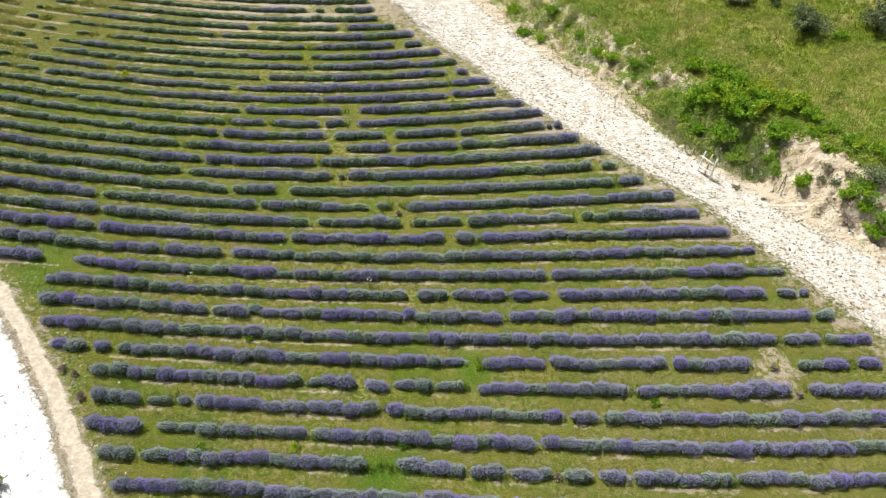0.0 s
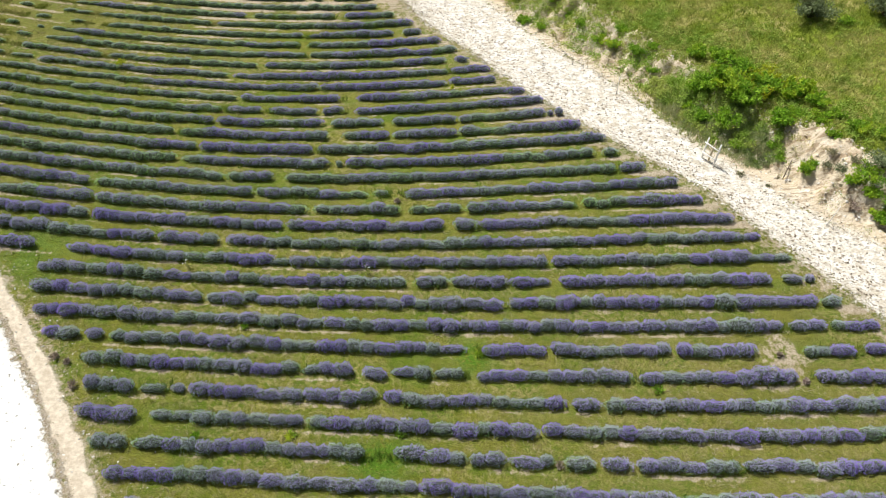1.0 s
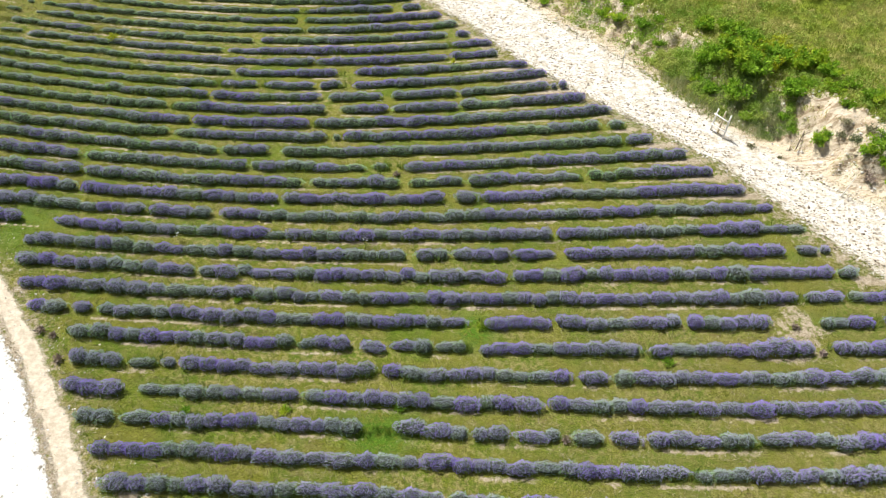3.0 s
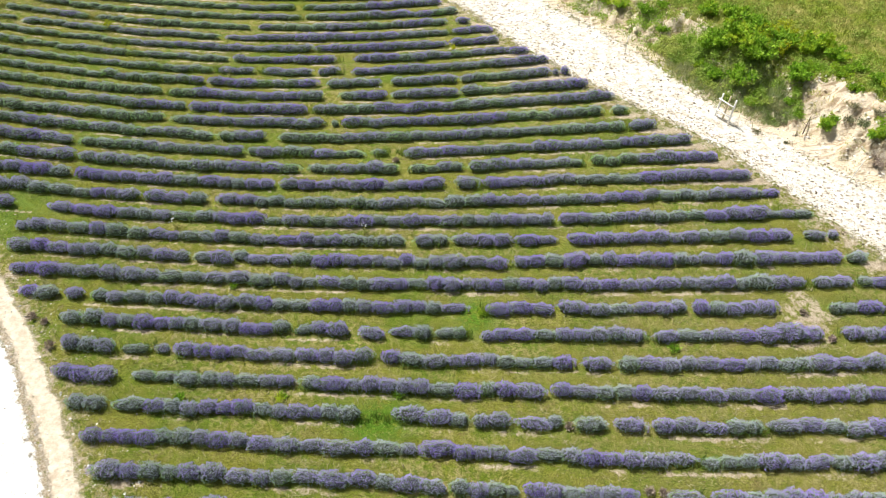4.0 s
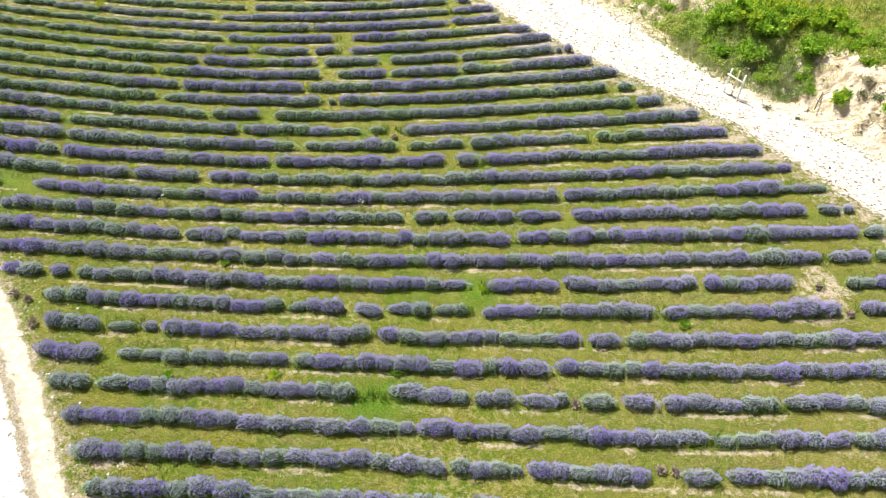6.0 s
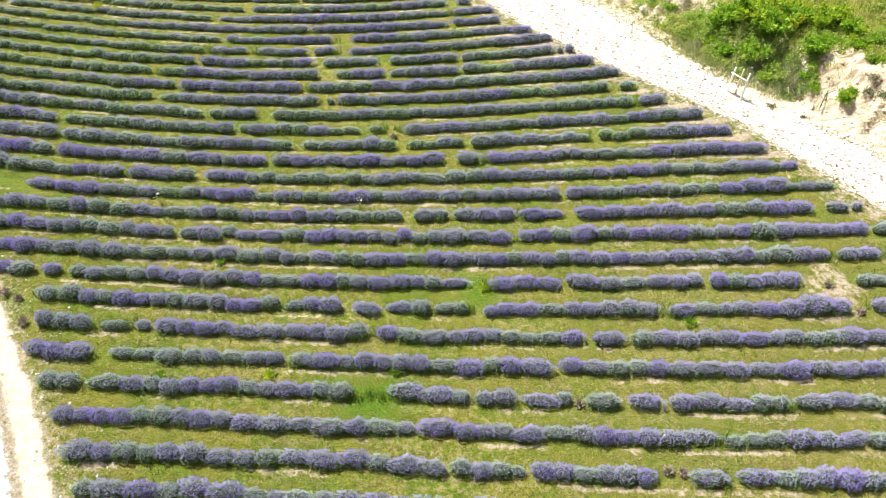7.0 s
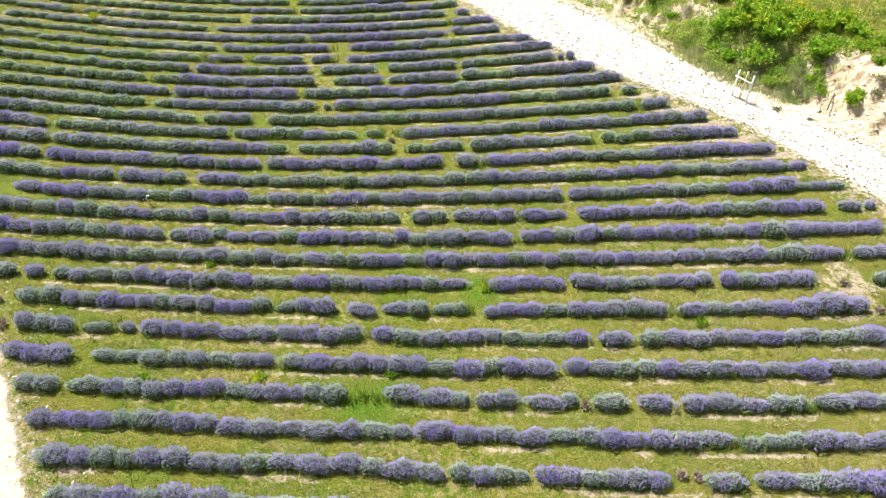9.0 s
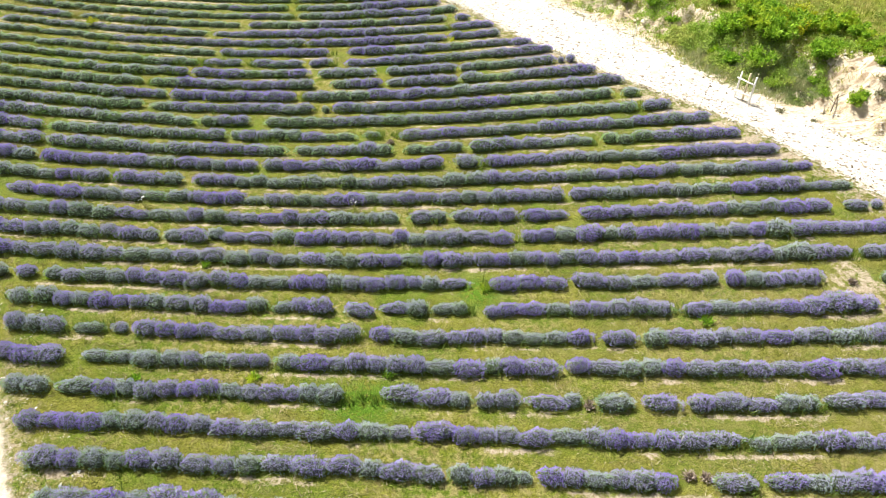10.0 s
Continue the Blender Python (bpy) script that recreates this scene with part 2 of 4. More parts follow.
# ---- meshes ----
def mesh_of(name, verts, faces, *materials, slots=None, smooth=False):
    """One mesh from arrays; every face has as many corners as faces has columns."""
    verts, faces = np.asarray(verts, np.float32), np.asarray(faces, np.int32)
    me = bpy.data.meshes.new(name)
    n = faces.shape[1]
    me.vertices.add(len(verts))
    me.vertices.foreach_set("co", verts.ravel())
    me.loops.add(faces.size)
    me.loops.foreach_set("vertex_index", faces.ravel())
    me.polygons.add(len(faces))
    me.polygons.foreach_set("loop_start", np.arange(0, faces.size, n, dtype=np.int32))
    for m in materials:
        me.materials.append(m)
    if slots is not None:
        me.polygons.foreach_set("material_index", np.asarray(slots, np.int32))
    me.polygons.foreach_set("use_smooth", np.full(len(faces), smooth))
    me.update(calc_edges=True)
    me.validate()
    return me


def part(name, me, parent, label="", at=None):
    """One mesh as a part of a thing."""
    ob = new(name, me)
    ob.parent = parent
    if at is not None:
        ob.matrix_basis = at
    return tagged(ob, label) if label else ob


def unit(v):
    return v / np.maximum(np.linalg.norm(v, axis=-1, keepdims=True), 1e-9)


def blades(rng, roots, ways, lengths, widths, waist=0.4, outward=None, simple=False):
    """Kite-shaped leaves or spikes of two triangles, or of one where simple; they turn their faces outward where that is given."""
    n = len(roots)
    facing = unit(rng.normal(size=(n, 3))) if outward is None else unit(outward + rng.normal(0, 0.25, (n, 3)))
    w = unit(np.cross(facing, ways)) * (widths / 2)[:, None]
    tip, mid = roots + ways * lengths[:, None], roots + ways * (lengths * waist)[:, None]
    if simple:
        return np.stack([roots - w, roots + w, tip], 1).reshape(-1, 3), np.arange(n * 3).reshape(-1, 3)
    b = (np.arange(n) * 4)[:, None]
    return np.stack([roots, mid - w, tip, mid + w], 1).reshape(-1, 3), np.concatenate([b + [0, 1, 2], b + [0, 2, 3]], 0)


def dome(rng, around, up, radii, lump=0.12, sink=0.1, undercut=0.1):
    """A lumpy closed mound."""
    a = np.linspace(0, 2 * np.pi, around, endpoint=False)
    rings, seed = [], int(rng.integers(1000))
    for i in range(up):
        e = (i / (up - 0.5)) * np.pi / 2
        r = 1 + lump * 2 * (value_noise(np.cos(a) * 2.2 + 9, np.sin(a) * 2.2 + 9 + e * 2, seed) - 0.5)
        belly = np.cos(e) * (1 - undercut * (i == 0))
        rings.append(np.stack([np.cos(a) * belly * radii[0] * r, np.sin(a) * belly * radii[1] * r, np.full(around, np.sin(e)) * radii[2] * r - sink * (i == 0)], 1))
    verts = np.concatenate(rings + [np.array([[0, 0, radii[2]]])])
    faces = []
    for i in range(up - 1):
        for j in range(around):
            p, q = i * around + j, i * around + (j + 1) % around
            faces += [(p, q, q + around), (p, q + around, p + around)]
    top = len(verts) - 1
    faces += [(top - around + j, top - around + (j + 1) % around, top) for j in range(around)]
    return verts, np.array(faces)


def tube(points, radii, sides=6):
    """A tapered round limb along points."""
    points = np.asarray(points, float)
    verts, faces = [], []
    for i, p in enumerate(points):
        way = unit(points[min(i + 1, len(points) - 1)] - points[max(i - 1, 0)])
        s = unit(np.cross(way, (0.31, 0.87, 0.39)))
        u = np.cross(way, s)
        for j in range(sides):
            a = 2 * np.pi * j / sides
            verts.append(p + (s * np.cos(a) + u * np.sin(a)) * radii[i])
    n = len(points)
    for i in range(n - 1):
        for j in range(sides):
            p, q = i * sides + j, i * sides + (j + 1) % sides
            faces += [(p, q, q + sides), (p, q + sides, p + sides)]
    for base, flip in ((0, 1), ((n - 1) * sides, 0)):
        for j in range(1, sides - 1):
            f = (base, base + j, base + j + 1)
            faces.append(f[::-1] if flip else f)
    return np.array(verts), np.array(faces)


def joined(*pieces):
    """Arrays of several pieces as one; the slots number the pieces."""
    verts, faces, slots, base = [], [], [], 0
    for k, (v, f) in enumerate(pieces):
        verts.append(v)
        faces.append(np.asarray(f) + base)
        slots.append(np.full(len(f), k))
        base += len(v)
    return np.concatenate(verts), np.concatenate(faces), np.concatenate(slots)


# ---- the lie of the land ----
# the road's two edges (x at each y) and the path beside the field
EDGE_Y = [-60, 10, 18.3, 20.6, 22.3, 24.6, 27.6, 29.9, 32.2, 34.7, 37.8, 41.5, 44.9, 50.7, 110]
EDGE_X = [66, 25.2, 19.4, 18.0, 16.8, 15.4, 13.5, 11.4, 9.1, 6.7, 4.2, 1.7, -1.0, -4.2, -36]
BANK_Y = [-60, 10, 23.4, 24.6, 26.7, 29.5, 31.0, 33.0, 36.5, 40.4, 43.3, 47.3, 50.8, 110]
BANK_X = [76, 33.5, 21.8, 20.4, 18.4, 16.2, 15.0, 13.8, 11.8, 9.4, 6.9, 4.4, 2.6, -30]
PATH_Y = [-60, 8.0, 11.0, 13.2, 15.6, 18.0, 20.9, 26.0, 60]
PATH_X = [20, -10.4, -12.1, -13.5, -15.2, -17.2, -19.8, -24.6, -57]


def step(a, b, v):
    u = np.clip((v - a) / (b - a), 0, 1)
    return u * u * (3 - 2 * u)


def lattice(i, j, seed):
    h = (i * 374761393 + j * 668265263 + seed * 974711) & 0x7FFFFFFF
    h = ((h ^ (h >> 13)) * 1274126177) & 0x7FFFFFFF
    return ((h ^ (h >> 16)) & 0xFFFF) / 65535.0


def value_noise(x, y, seed=0):
    x, y = np.asarray(x, float), np.asarray(y, float)
    i, j = np.floor(x).astype(np.int64), np.floor(y).astype(np.int64)
    u, v = x - i, y - j
    u, v = u * u * (3 - 2 * u), v * v * (3 - 2 * v)
    a, b = lattice(i, j, seed), lattice(i + 1, j, seed)
    c, d = lattice(i, j + 1, seed), lattice(i + 1, j + 1, seed)
    return (a * (1 - u) + b * u) * (1 - v) + (c * (1 - u) + d * u) * v


def fbm(x, y, scale, seed=0, octaves=4):
    total, norm, amp = 0, 0, 1.0
    for o in range(octaves):
        total = total + amp * value_noise(np.asarray(x) * scale * 2 ** o, np.asarray(y) * scale * 2 ** o, seed + o * 17)
        norm += amp
        amp *= 0.5
    return total / norm


def road_side(x, y):
    """Metres past the road's field edge, and past its bank edge."""
    return (x - np.interp(y, EDGE_Y, EDGE_X)) * 0.8, (x - np.interp(y, BANK_Y, BANK_X)) * 0.8


def path_side(x, y):
    """Metres to the left of the path's field edge."""
    return (np.interp(y, PATH_Y, PATH_X) - x) * 0.78


def height(x, y, rough=True):
    x, y = np.asarray(x, float), np.asarray(y, float)
    left = np.clip(2 - x, 0, 35)
    z = -1.0 + 0.0033 * left ** 2 - 0.012 * (np.clip(y, -40, 80) - 22)
    a, b = road_side(x, y)
    z = z - 0.35 * step(-0.2, 1.6, a)
    cut = 0.9 + 0.7 * step(36, 30, y)
    z = z + cut * step(0.9, 3.9, b) + 0.15 * np.clip(b - 3.0, 0, 60)
    if rough:
        z = z + 0.035 * (fbm(x, y, 1.3, 3) - 0.5) * step(12, 5, np.abs(b))
        gully = 1 - np.abs(2 * fbm(x * 1.2 + 0.5 * y, y * 0.6 - 0.3 * x, 0.6, 11, 4) - 1)
        z = z + (0.9 * (gully - 0.66) + 0.95 * (np.abs(2 * fbm(0.62 * x - 0.79 * y + 0.15 * b, 0.3 * b, 1.1, 29, 4) - 1) - 0.25)) * step(0.6, 1.6, b) * step(6.0, 3.5, b) + 0.18 * (fbm(x, y, 0.7, 23) - 0.5) * step(3, 6, b)
    return z


# the rows of the field run along curves y = row_y(k, x), about 1.25 m apart
ROW_CURVE = np.array([[23.4842, 0.2679, 0.0631, -0.0277], [-12.5188, -0.9312, -0.1009, 0.073], [0.2335, 0.1049, 0.0306, 0.0836], [-0.0534, 0.0135, -0.0377, 0.0095]])


def row_y(k, x):
    k, x = np.asarray(k, float) / 10, np.clip(np.asarray(x, float), -26, 22) / 10
    return sum(ROW_CURVE[i, j] * k ** i * x ** j for i in range(4) for j in range(4))


def row_number(x, y):
    low, high = np.full(np.shape(x), -26.0), np.full(np.shape(x), 16.0)
    for _ in range(22):
        middle = (low + high) / 2
        far = row_y(middle, x) > y
        low, high = np.where(far, middle, low), np.where(far, high, middle)
    return (low + high) / 2


# ---- ground, road and path: one sheet, cut where the surfaces change ----
def spread(a, b, pitch, far):
    """Even steps from a to b, then ever wider ones out to far."""
    core = list(np.arange(a, b + pitch / 2, pitch))
    lead, w = [], pitch
    while not lead or lead[-1] < far:
        w *= 1.45
        lead.append((lead[-1] if lead else 0) + w)
    return np.array([a - v for v in lead[::-1]] + core + [core[-1] + v for v in lead])


gx, gy = spread(-30, 29, 0.16, 2200), spread(6.5, 54, 0.16, 2200)
GX, GY = np.meshgrid(gx, gy)
GZ = height(GX, GY)
on_field, on_bank = road_side(GX, GY)
on_path = path_side(GX, GY)
k_here = row_number(GX, GY)
off_row = (np.round(k_here) - k_here) * 1.25  # metres from the row, nearer side minus
wobble = 0.5 * (fbm(GX, GY, 0.9, 41) - 0.5)
in_field = step(0.2, -0.6, on_field) * step(0.3, -0.5, on_path)
soil_line = np.clip(1.2 - np.abs(off_row + 0.38) / 0.20, 0, 1) * in_field
thin = np.exp(-((GX + 18) / 9) ** 2 - ((GY - 47) / 5) ** 2) + 1.5 * np.exp(-((GX + 9) / 5) ** 2 - ((GY - 48.5) / 3) ** 2) + 0.5 * np.exp(-((GX + 22) / 3.5) ** 2 - ((GY - 43) / 2.2) ** 2) + 2.2 * np.exp(-((GX - 14.1) / 1.1) ** 2 - ((GY - 17.0) / 1.8) ** 2)
soil = 0.80 * soil_line * step(0.44, 0.64, fbm(GX * 0.8, GY, 0.55, 91, 3)) + 0.40 * np.clip(thin, 0, 1.6) + 0.62 * step(-2.6, -0.4, on_field + wobble) * step(2.4, 1.2, on_field) + 0.62 * step(-0.7, 0.3, on_bank) * step(3.0, 1.6, on_bank) + (0.56 * step(-1.7, -0.1, on_path + wobble) + 0.3 * step(0.2, 0.5, on_path)) * step(1.8, 1.2, on_path)
road = step(-1.1, 1.7, on_field + wobble) * step(0.9, -0.8, on_bank + wobble)
gravel = step(0.42, 1.40, on_path + 0.9 * wobble) * step(9, 8, on_path)
bare = (0.9 * step(33.0, 30.8, GY + 0.25 * (GX - 17)) + 0.60 * step(35, 38, GY) + 0.30 * step(1.6, 0.6, on_bank)) * step(-0.3, 0.3, on_bank) * step(5.6, 3.4, on_bank + 1.2 * wobble)
steep = np.clip((np.hypot(*np.gradient(GZ, gy, gx)) - 0.25) * 0.8, 0, 0.45) * step(0.5, 1.2, on_bank) * step(7, 5, on_bank)
chalk = np.clip(np.maximum(np.maximum(road, gravel), np.clip(bare + steep, 0, 0.95)), 0, 1)
trodden = step(-0.28, 0.26, on_path + 0.5 * wobble) * step(1.00, 0.45, on_path + 0.5 * wobble)
lush = np.exp(-((GX + 2.3) / 1.2) ** 2 - ((GY - 12.3) / 0.95) ** 2) + np.exp(-((GX - 1.3) / 0.8) ** 2 - ((GY - 17.0) / 0.9) ** 2) + 0.6 * np.exp(-((GX + 18.5) / 1.8) ** 2 - ((GY - 22) / 2.0) ** 2)
lush = 1.0 * np.clip(1.3 * lush, 0, 1) + 0.45 * step(5, 9, on_bank) * step(0.48, 0.62, fbm(GX, GY, 0.25, 77))

rows_n, cols_n = GX.shape
index = np.arange(rows_n * cols_n).reshape(rows_n, cols_n)
quads = np.stack([index[:-1, :-1], index[:-1, 1:], index[1:, 1:], index[1:, :-1]], -1).reshape(-1, 4)
points = np.stack([GX, GY, GZ], -1).reshape(-1, 3)
worn = step(0.50, 0.68, on_field / np.maximum(on_field - on_bank, 0.1) + 0.15 * (fbm(GX, GY, 0.7, 45) - 0.5))  # the wheel track on the bank side
fields = dict(chalk=chalk, worn=worn * road, gravel=gravel, soil=soil, path=trodden, bank=step(-0.4, 0.6, on_bank), lush=np.clip(lush, 0, 1), dry=0.8 * step(-10, -21, GX) * step(34, 44, GY) + 0.6 * step(44, 48, GY) + 0.5 * step(0, 9, GX) * step(24, 16, GY))


def sheet(name, keep, label, category):
    """The part of the land where keep holds."""
    mine = quads[keep.ravel()]
    used, faces = np.unique(mine, return_inverse=True)
    me = mesh_of(name, points[used], faces.reshape(-1, 4), GROUND, smooth=True)
    for key, values in fields.items():
        me.attributes.new(key, "FLOAT", "POINT").data.foreach_set("value", values.ravel()[used].astype(np.float32))
    return tagged(new(name, me), label, category, kind="structure")


def at_faces(v):
    return (v[:-1, :-1] + v[1:, 1:]) / 2


is_road = (at_faces(road) > 0.5)
is_gravel = (at_faces(gravel) > 0.5) & ~is_road
is_path = (at_faces(trodden) > 0.5) & ~is_road & ~is_gravel
is_bank = (at_faces(on_bank) > 0.5) & ~is_road
sheet("ground", ~(is_road | is_gravel | is_path | is_bank), "short green and straw-dry grass with pale bare soil", "ground")
sheet("road", is_road, "white chalk rubble farm road beside the field", "road")
sheet("road", is_gravel, "bright white chalk gravel road beside the path", "road")
sheet("path", is_path, "narrow beaten tan earth path along the field", "path")
sheet("hillside", is_bank, "eroded chalk bank under a grassy hillside", "hillside")


# ---- lavender ----
def around(rng, n, lowest):
    """Directions over a half ball."""
    a, e = rng.uniform(0, 2 * np.pi, n), np.arcsin(rng.uniform(lowest, 1, n))
    return np.stack([np.cos(a) * np.cos(e), np.sin(a) * np.cos(e), np.sin(e)], 1)


def boxy(d):
    """Fills the ends of a mound, so that neighbours close into a hedge."""
    return ((np.abs(d[:, 0]) ** 2.4 + (d[:, 1] ** 2 + d[:, 2] ** 2) ** 1.2) ** (-1 / 2.4))[:, None]


def along(rng, out):
    """Random directions along a surface whose normals are out."""
    t = rng.normal(size=out.shape)
    return unit(t - out * np.sum(t * out, 1, keepdims=True))


def lavender_meshes(rng, fine):
    """The foliage mound of a bush, and its bloom at five strengths. One metre long."""
    radii, seed = np.array([0.50, 0.29, 0.37]), int(rng.integers(999))
    # woody core mound, its dark colour stands for shade at the bush's foot
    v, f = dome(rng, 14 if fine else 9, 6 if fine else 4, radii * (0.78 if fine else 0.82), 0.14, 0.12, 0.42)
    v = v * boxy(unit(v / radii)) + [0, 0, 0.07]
    size = 1.0 if fine else 1.35

    def skin(d):
        r = 0.92 + 0.28 * (value_noise(d[:, 0] * 3.2 + 5, d[:, 1] * 3.2 + 5 + d[:, 2] * 1.5, seed) - 0.35)
        r = r + (0.44 if fine else 0.26) * (value_noise(d[:, 0] * 7 + 15, d[:, 1] * 5 + 15 + d[:, 2] * 2, seed + 3) - 0.5)
        p = d * boxy(d) * radii * r[:, None]
        return p + [0, 0, 0.07]

    n = 660 if fine else 430
    d = around(rng, n, 0.06)
    out = unit(d / radii)
    ways = unit(along(rng, out) * 0.5 + out * 0.7 + [0, 0, 0.35])
    lv, lf = blades(rng, skin(d) * 0.90, ways, rng.uniform(0.035, 0.07, n) * size, rng.uniform(0.018, 0.030, n) * size, outward=out, simple=True)
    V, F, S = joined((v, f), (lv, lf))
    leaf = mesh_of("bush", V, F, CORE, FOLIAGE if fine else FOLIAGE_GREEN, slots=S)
    m = 1900 if fine else 760
    d = around(rng, m, 0.05)
    tuft = value_noise(d[:, 0] * 5 + 31, d[:, 1] * 5 + 31, seed + 7)
    d = d[np.argsort(rng.uniform(0, 1, m) - 2.1 * d[:, 2] - 0.9 * tuft)]  # the crown flowers first
    out = unit(d / radii)
    ways = unit(along(rng, out) * 0.5 + out * 0.7 + [0, 0, 0.35])
    fv, ff = blades(rng, skin(d) * 0.985, ways, rng.uniform(0.035, 0.062, m) * size, rng.uniform(0.013, 0.021, m) * size, outward=out, simple=True)
    blooms = []
    shares = (0.22, 0.37, 0.52, 0.66, 0.82) if fine else (0.12, 0.30, 0.48, 0.66, 0.86)
    for share, mat in zip(shares, (BLOOM_PALE, BLOOM_PALE, BLOOM_MID, BLOOM, BLOOM_DEEP)):
        c = int(m * share)
        blooms.append(mesh_of("bloom", fv[:c * 3], ff[:c], mat))
    return leaf, blooms


rng = np.random.default_rng(7)
NEAR_BUSHES = [lavender_meshes(rng, True) for _ in range(9)]
FAR_BUSHES = [lavender_meshes(rng, False) for _ in range(7)]


PLANT_STEP = 0.3  # metres of a row to one letter of its planting


def lavender_row(k, left, right, gaps=(), sparse_to=-99.0, plants=""):
    """A hedge of bushes along row k from left to right, with the gaps where plants have died.
    plants: bloom from 1 (grey-green) to 5 (full violet), a to e for small bushes, A to E for large ones, - for any."""
    g = np.random.default_rng(500 + k)
    x_mid = (left + right) / 2
    y_mid = float(row_y(k, x_mid))
    base = Vector((x_mid, y_mid, float(height(x_mid, y_mid))))
    row = new("lavender_row")
    row.location = base
    far = k < -1
    lap = float(np.interp(k, (-6, 3), (0.22, 0.11)))
    stretches, start = [], left
    for a, b in gaps:
        stretches.append((start, a))
        start = b
    stretches.append((start, right))
    borders = [left + PLANT_STEP * i for i in range(1, len(plants)) if plants[i] != plants[i - 1]]
    for a, b in stretches:
        if b - a < 0.12:
            continue
        ends = [a]
        for v in borders + [b]:
            if a + 0.4 < v < b - 0.4 and v - ends[-1] > 0.45:
                ends.append(v)
        ends.append(b)
        cuts = [a]
        for p, q in zip(ends[:-1], ends[1:]):
            count = max(1, round((q - p) / 0.78))
            for i in range(1, count + 1):
                cuts.append(p + (q - p) * i / count + (g.uniform(-0.15, 0.15) if i < count else 0.0))
        for lo, hi in zip(cuts[:-1], cuts[1:]):
            w = hi - lo
            west = lo - 0.05 if lo == a else lo - lap * w - 0.05
            east = hi + 0.05 if hi == b else hi + lap * w + 0.05
            x = (west + east) / 2
            y = float(row_y(k, x)) + g.normal(0, 0.04)
            lean = math.atan2(float(row_y(k, x + 0.3) - row_y(k, x - 0.3)), 0.6)
            vigour = 0.80 + 0.34 * float(fbm(x, k * 0.9, 0.55, 5, 2)) + g.normal(0, 0.06)
            vigour *= min(1.0, 0.55 + w * 0.75)
            corner = float(step(-3, -15, x)) * float(step(26, 36, y))
            vigour *= (1 - 0.10 * float(step(30, 38, y))) * (1 - 0.22 * corner)
            if x < sparse_to:
                vigour *= 0.72
                if g.random() < 0.06:
                    continue
            z = float(height(x, y)) - 0.02
            spot = int((x - left) / PLANT_STEP)
            letter = plants[spot] if 0 <= spot < len(plants) else "-"
            if letter == "-":
                colour = 1.15 * float(fbm(x * 0.9, k * 0.8, 0.6, 9, 3)) - 0.09 + g.normal(0, 0.14) + 0.07 * float(step(2, 12, x))
                colour -= 0.2 * (x < sparse_to) + 0.30 * corner + 0.05 * float(step(30, 36, y))
                level = 1 + (colour > 0.24) + (colour > 0.38) + (colour > 0.48) + (colour > 0.62)
            else:
                level = "12345".find(letter) + "abcde".find(letter) + "ABCDE".find(letter) + 3
                vigour *= 0.76 if letter in "abcde" else 1.16 if letter in "ABCDE" else 1.0
                level = min(5, max(1, level + int(g.random() < 0.12) - int(g.random() < 0.12)))
            leaf, blooms = (FAR_BUSHES if far else NEAR_BUSHES)[int(g.integers(len(FAR_BUSHES if far else NEAR_BUSHES)))]
            place = pose(x - base.x, y - base.y, z - base.z, 0, 0, math.degrees(lean) + 180 * int(g.integers(2)) + g.normal(0, 4)) @ Matrix.Diagonal((east - west, vigour, vigour * g.uniform(0.93, 1.08), 1))
            bush = part("bush", leaf, row, at=place)
            tagged(part("bloom", blooms[level - 1], bush), kind="stuff")
    return tagged(row, "hedge-like row of blooming lavender bushes with grey-green foliage", "lavender", "lavender rows")


lavender_row(13, -10.2, 12.0)
lavender_row(12, -10.5, 20.0, plants="113334442244444423332223333444333322224443333344442222444433333444444333333333")
lavender_row(11, -11.2, 21.0, [(0.05, 0.22), (2.42, 2.58), (6.11, 7.09), (8.23, 8.43)], plants="22244222233333333332233344444422344333224422bb55442233334444444444444223344DD33CCC")
lavender_row(10, -11.95, 21.0, [(-0.86, -0.78), (8.28, 8.4)], plants="444455552222444422444b332333334432233444455443344452233554444444333b1133224443344433DD")
lavender_row(9, -12.9, 21.0, [(-11.48, -11.37), (-2.86, -1.77), (0.88, 1.03), (2.35, 2.5), (4.08, 4.46), (5.61, 5.81), (6.96, 7.1), (10.81, 10.94)], plants="222222222441133445555233344442233333353334443333133444422222224444b4433344422111333444533334")
lavender_row(8, -13.7, 21.0, [(-11.54, -11.05), (-5.3, -5.14), (3.64, 3.86)], plants="445544444bbbbb222223322222ccb2235533444433442225551155444445333333225533344433333324422244455CCC")
lavender_row(7, -13.9, 20.8, [(-11.93, -11.8), (-10.7, -10.52), (-10.05, -9.88), (-2.54, -2.27), (4.81, 5.05), (6.18, 6.32)], plants="3333333baaacc3332555444443333334454333355222333444422112252255a44422224444433444a553333422244444433")
lavender_row(6, -14.3, 19.4, [(-5.77, -5.66), (-3.59, -3.27), (-2.16, -2.03), (-0.45, -0.32), (0.9, 1.43), (7.65, 7.92), (14.28, 15.05)], plants="2222242225555442233322555522bbb44444444444442222422244555552224444333333334443223333555CCCCCC444444433")
lavender_row(5, -16.3, 18.6, [(-14.8, -14.6), (-13.93, -13.66), (0.91, 1.75), (4.28, 4.45), (9.51, 9.72), (13.04, 15.0), (17.19, 17.55)], plants="44222a444b33322222444424422222442242255553333555444422dddddd5555555554444333222555443335333444433333333322bb55")
lavender_row(4, -17.1, 18.7, [(14.53, 14.88), (16.44, 16.66)], plants="4455553333333333333222bbb222333222333322444511144444bbb554444555511444422444444444424444444333331122244444433444422")
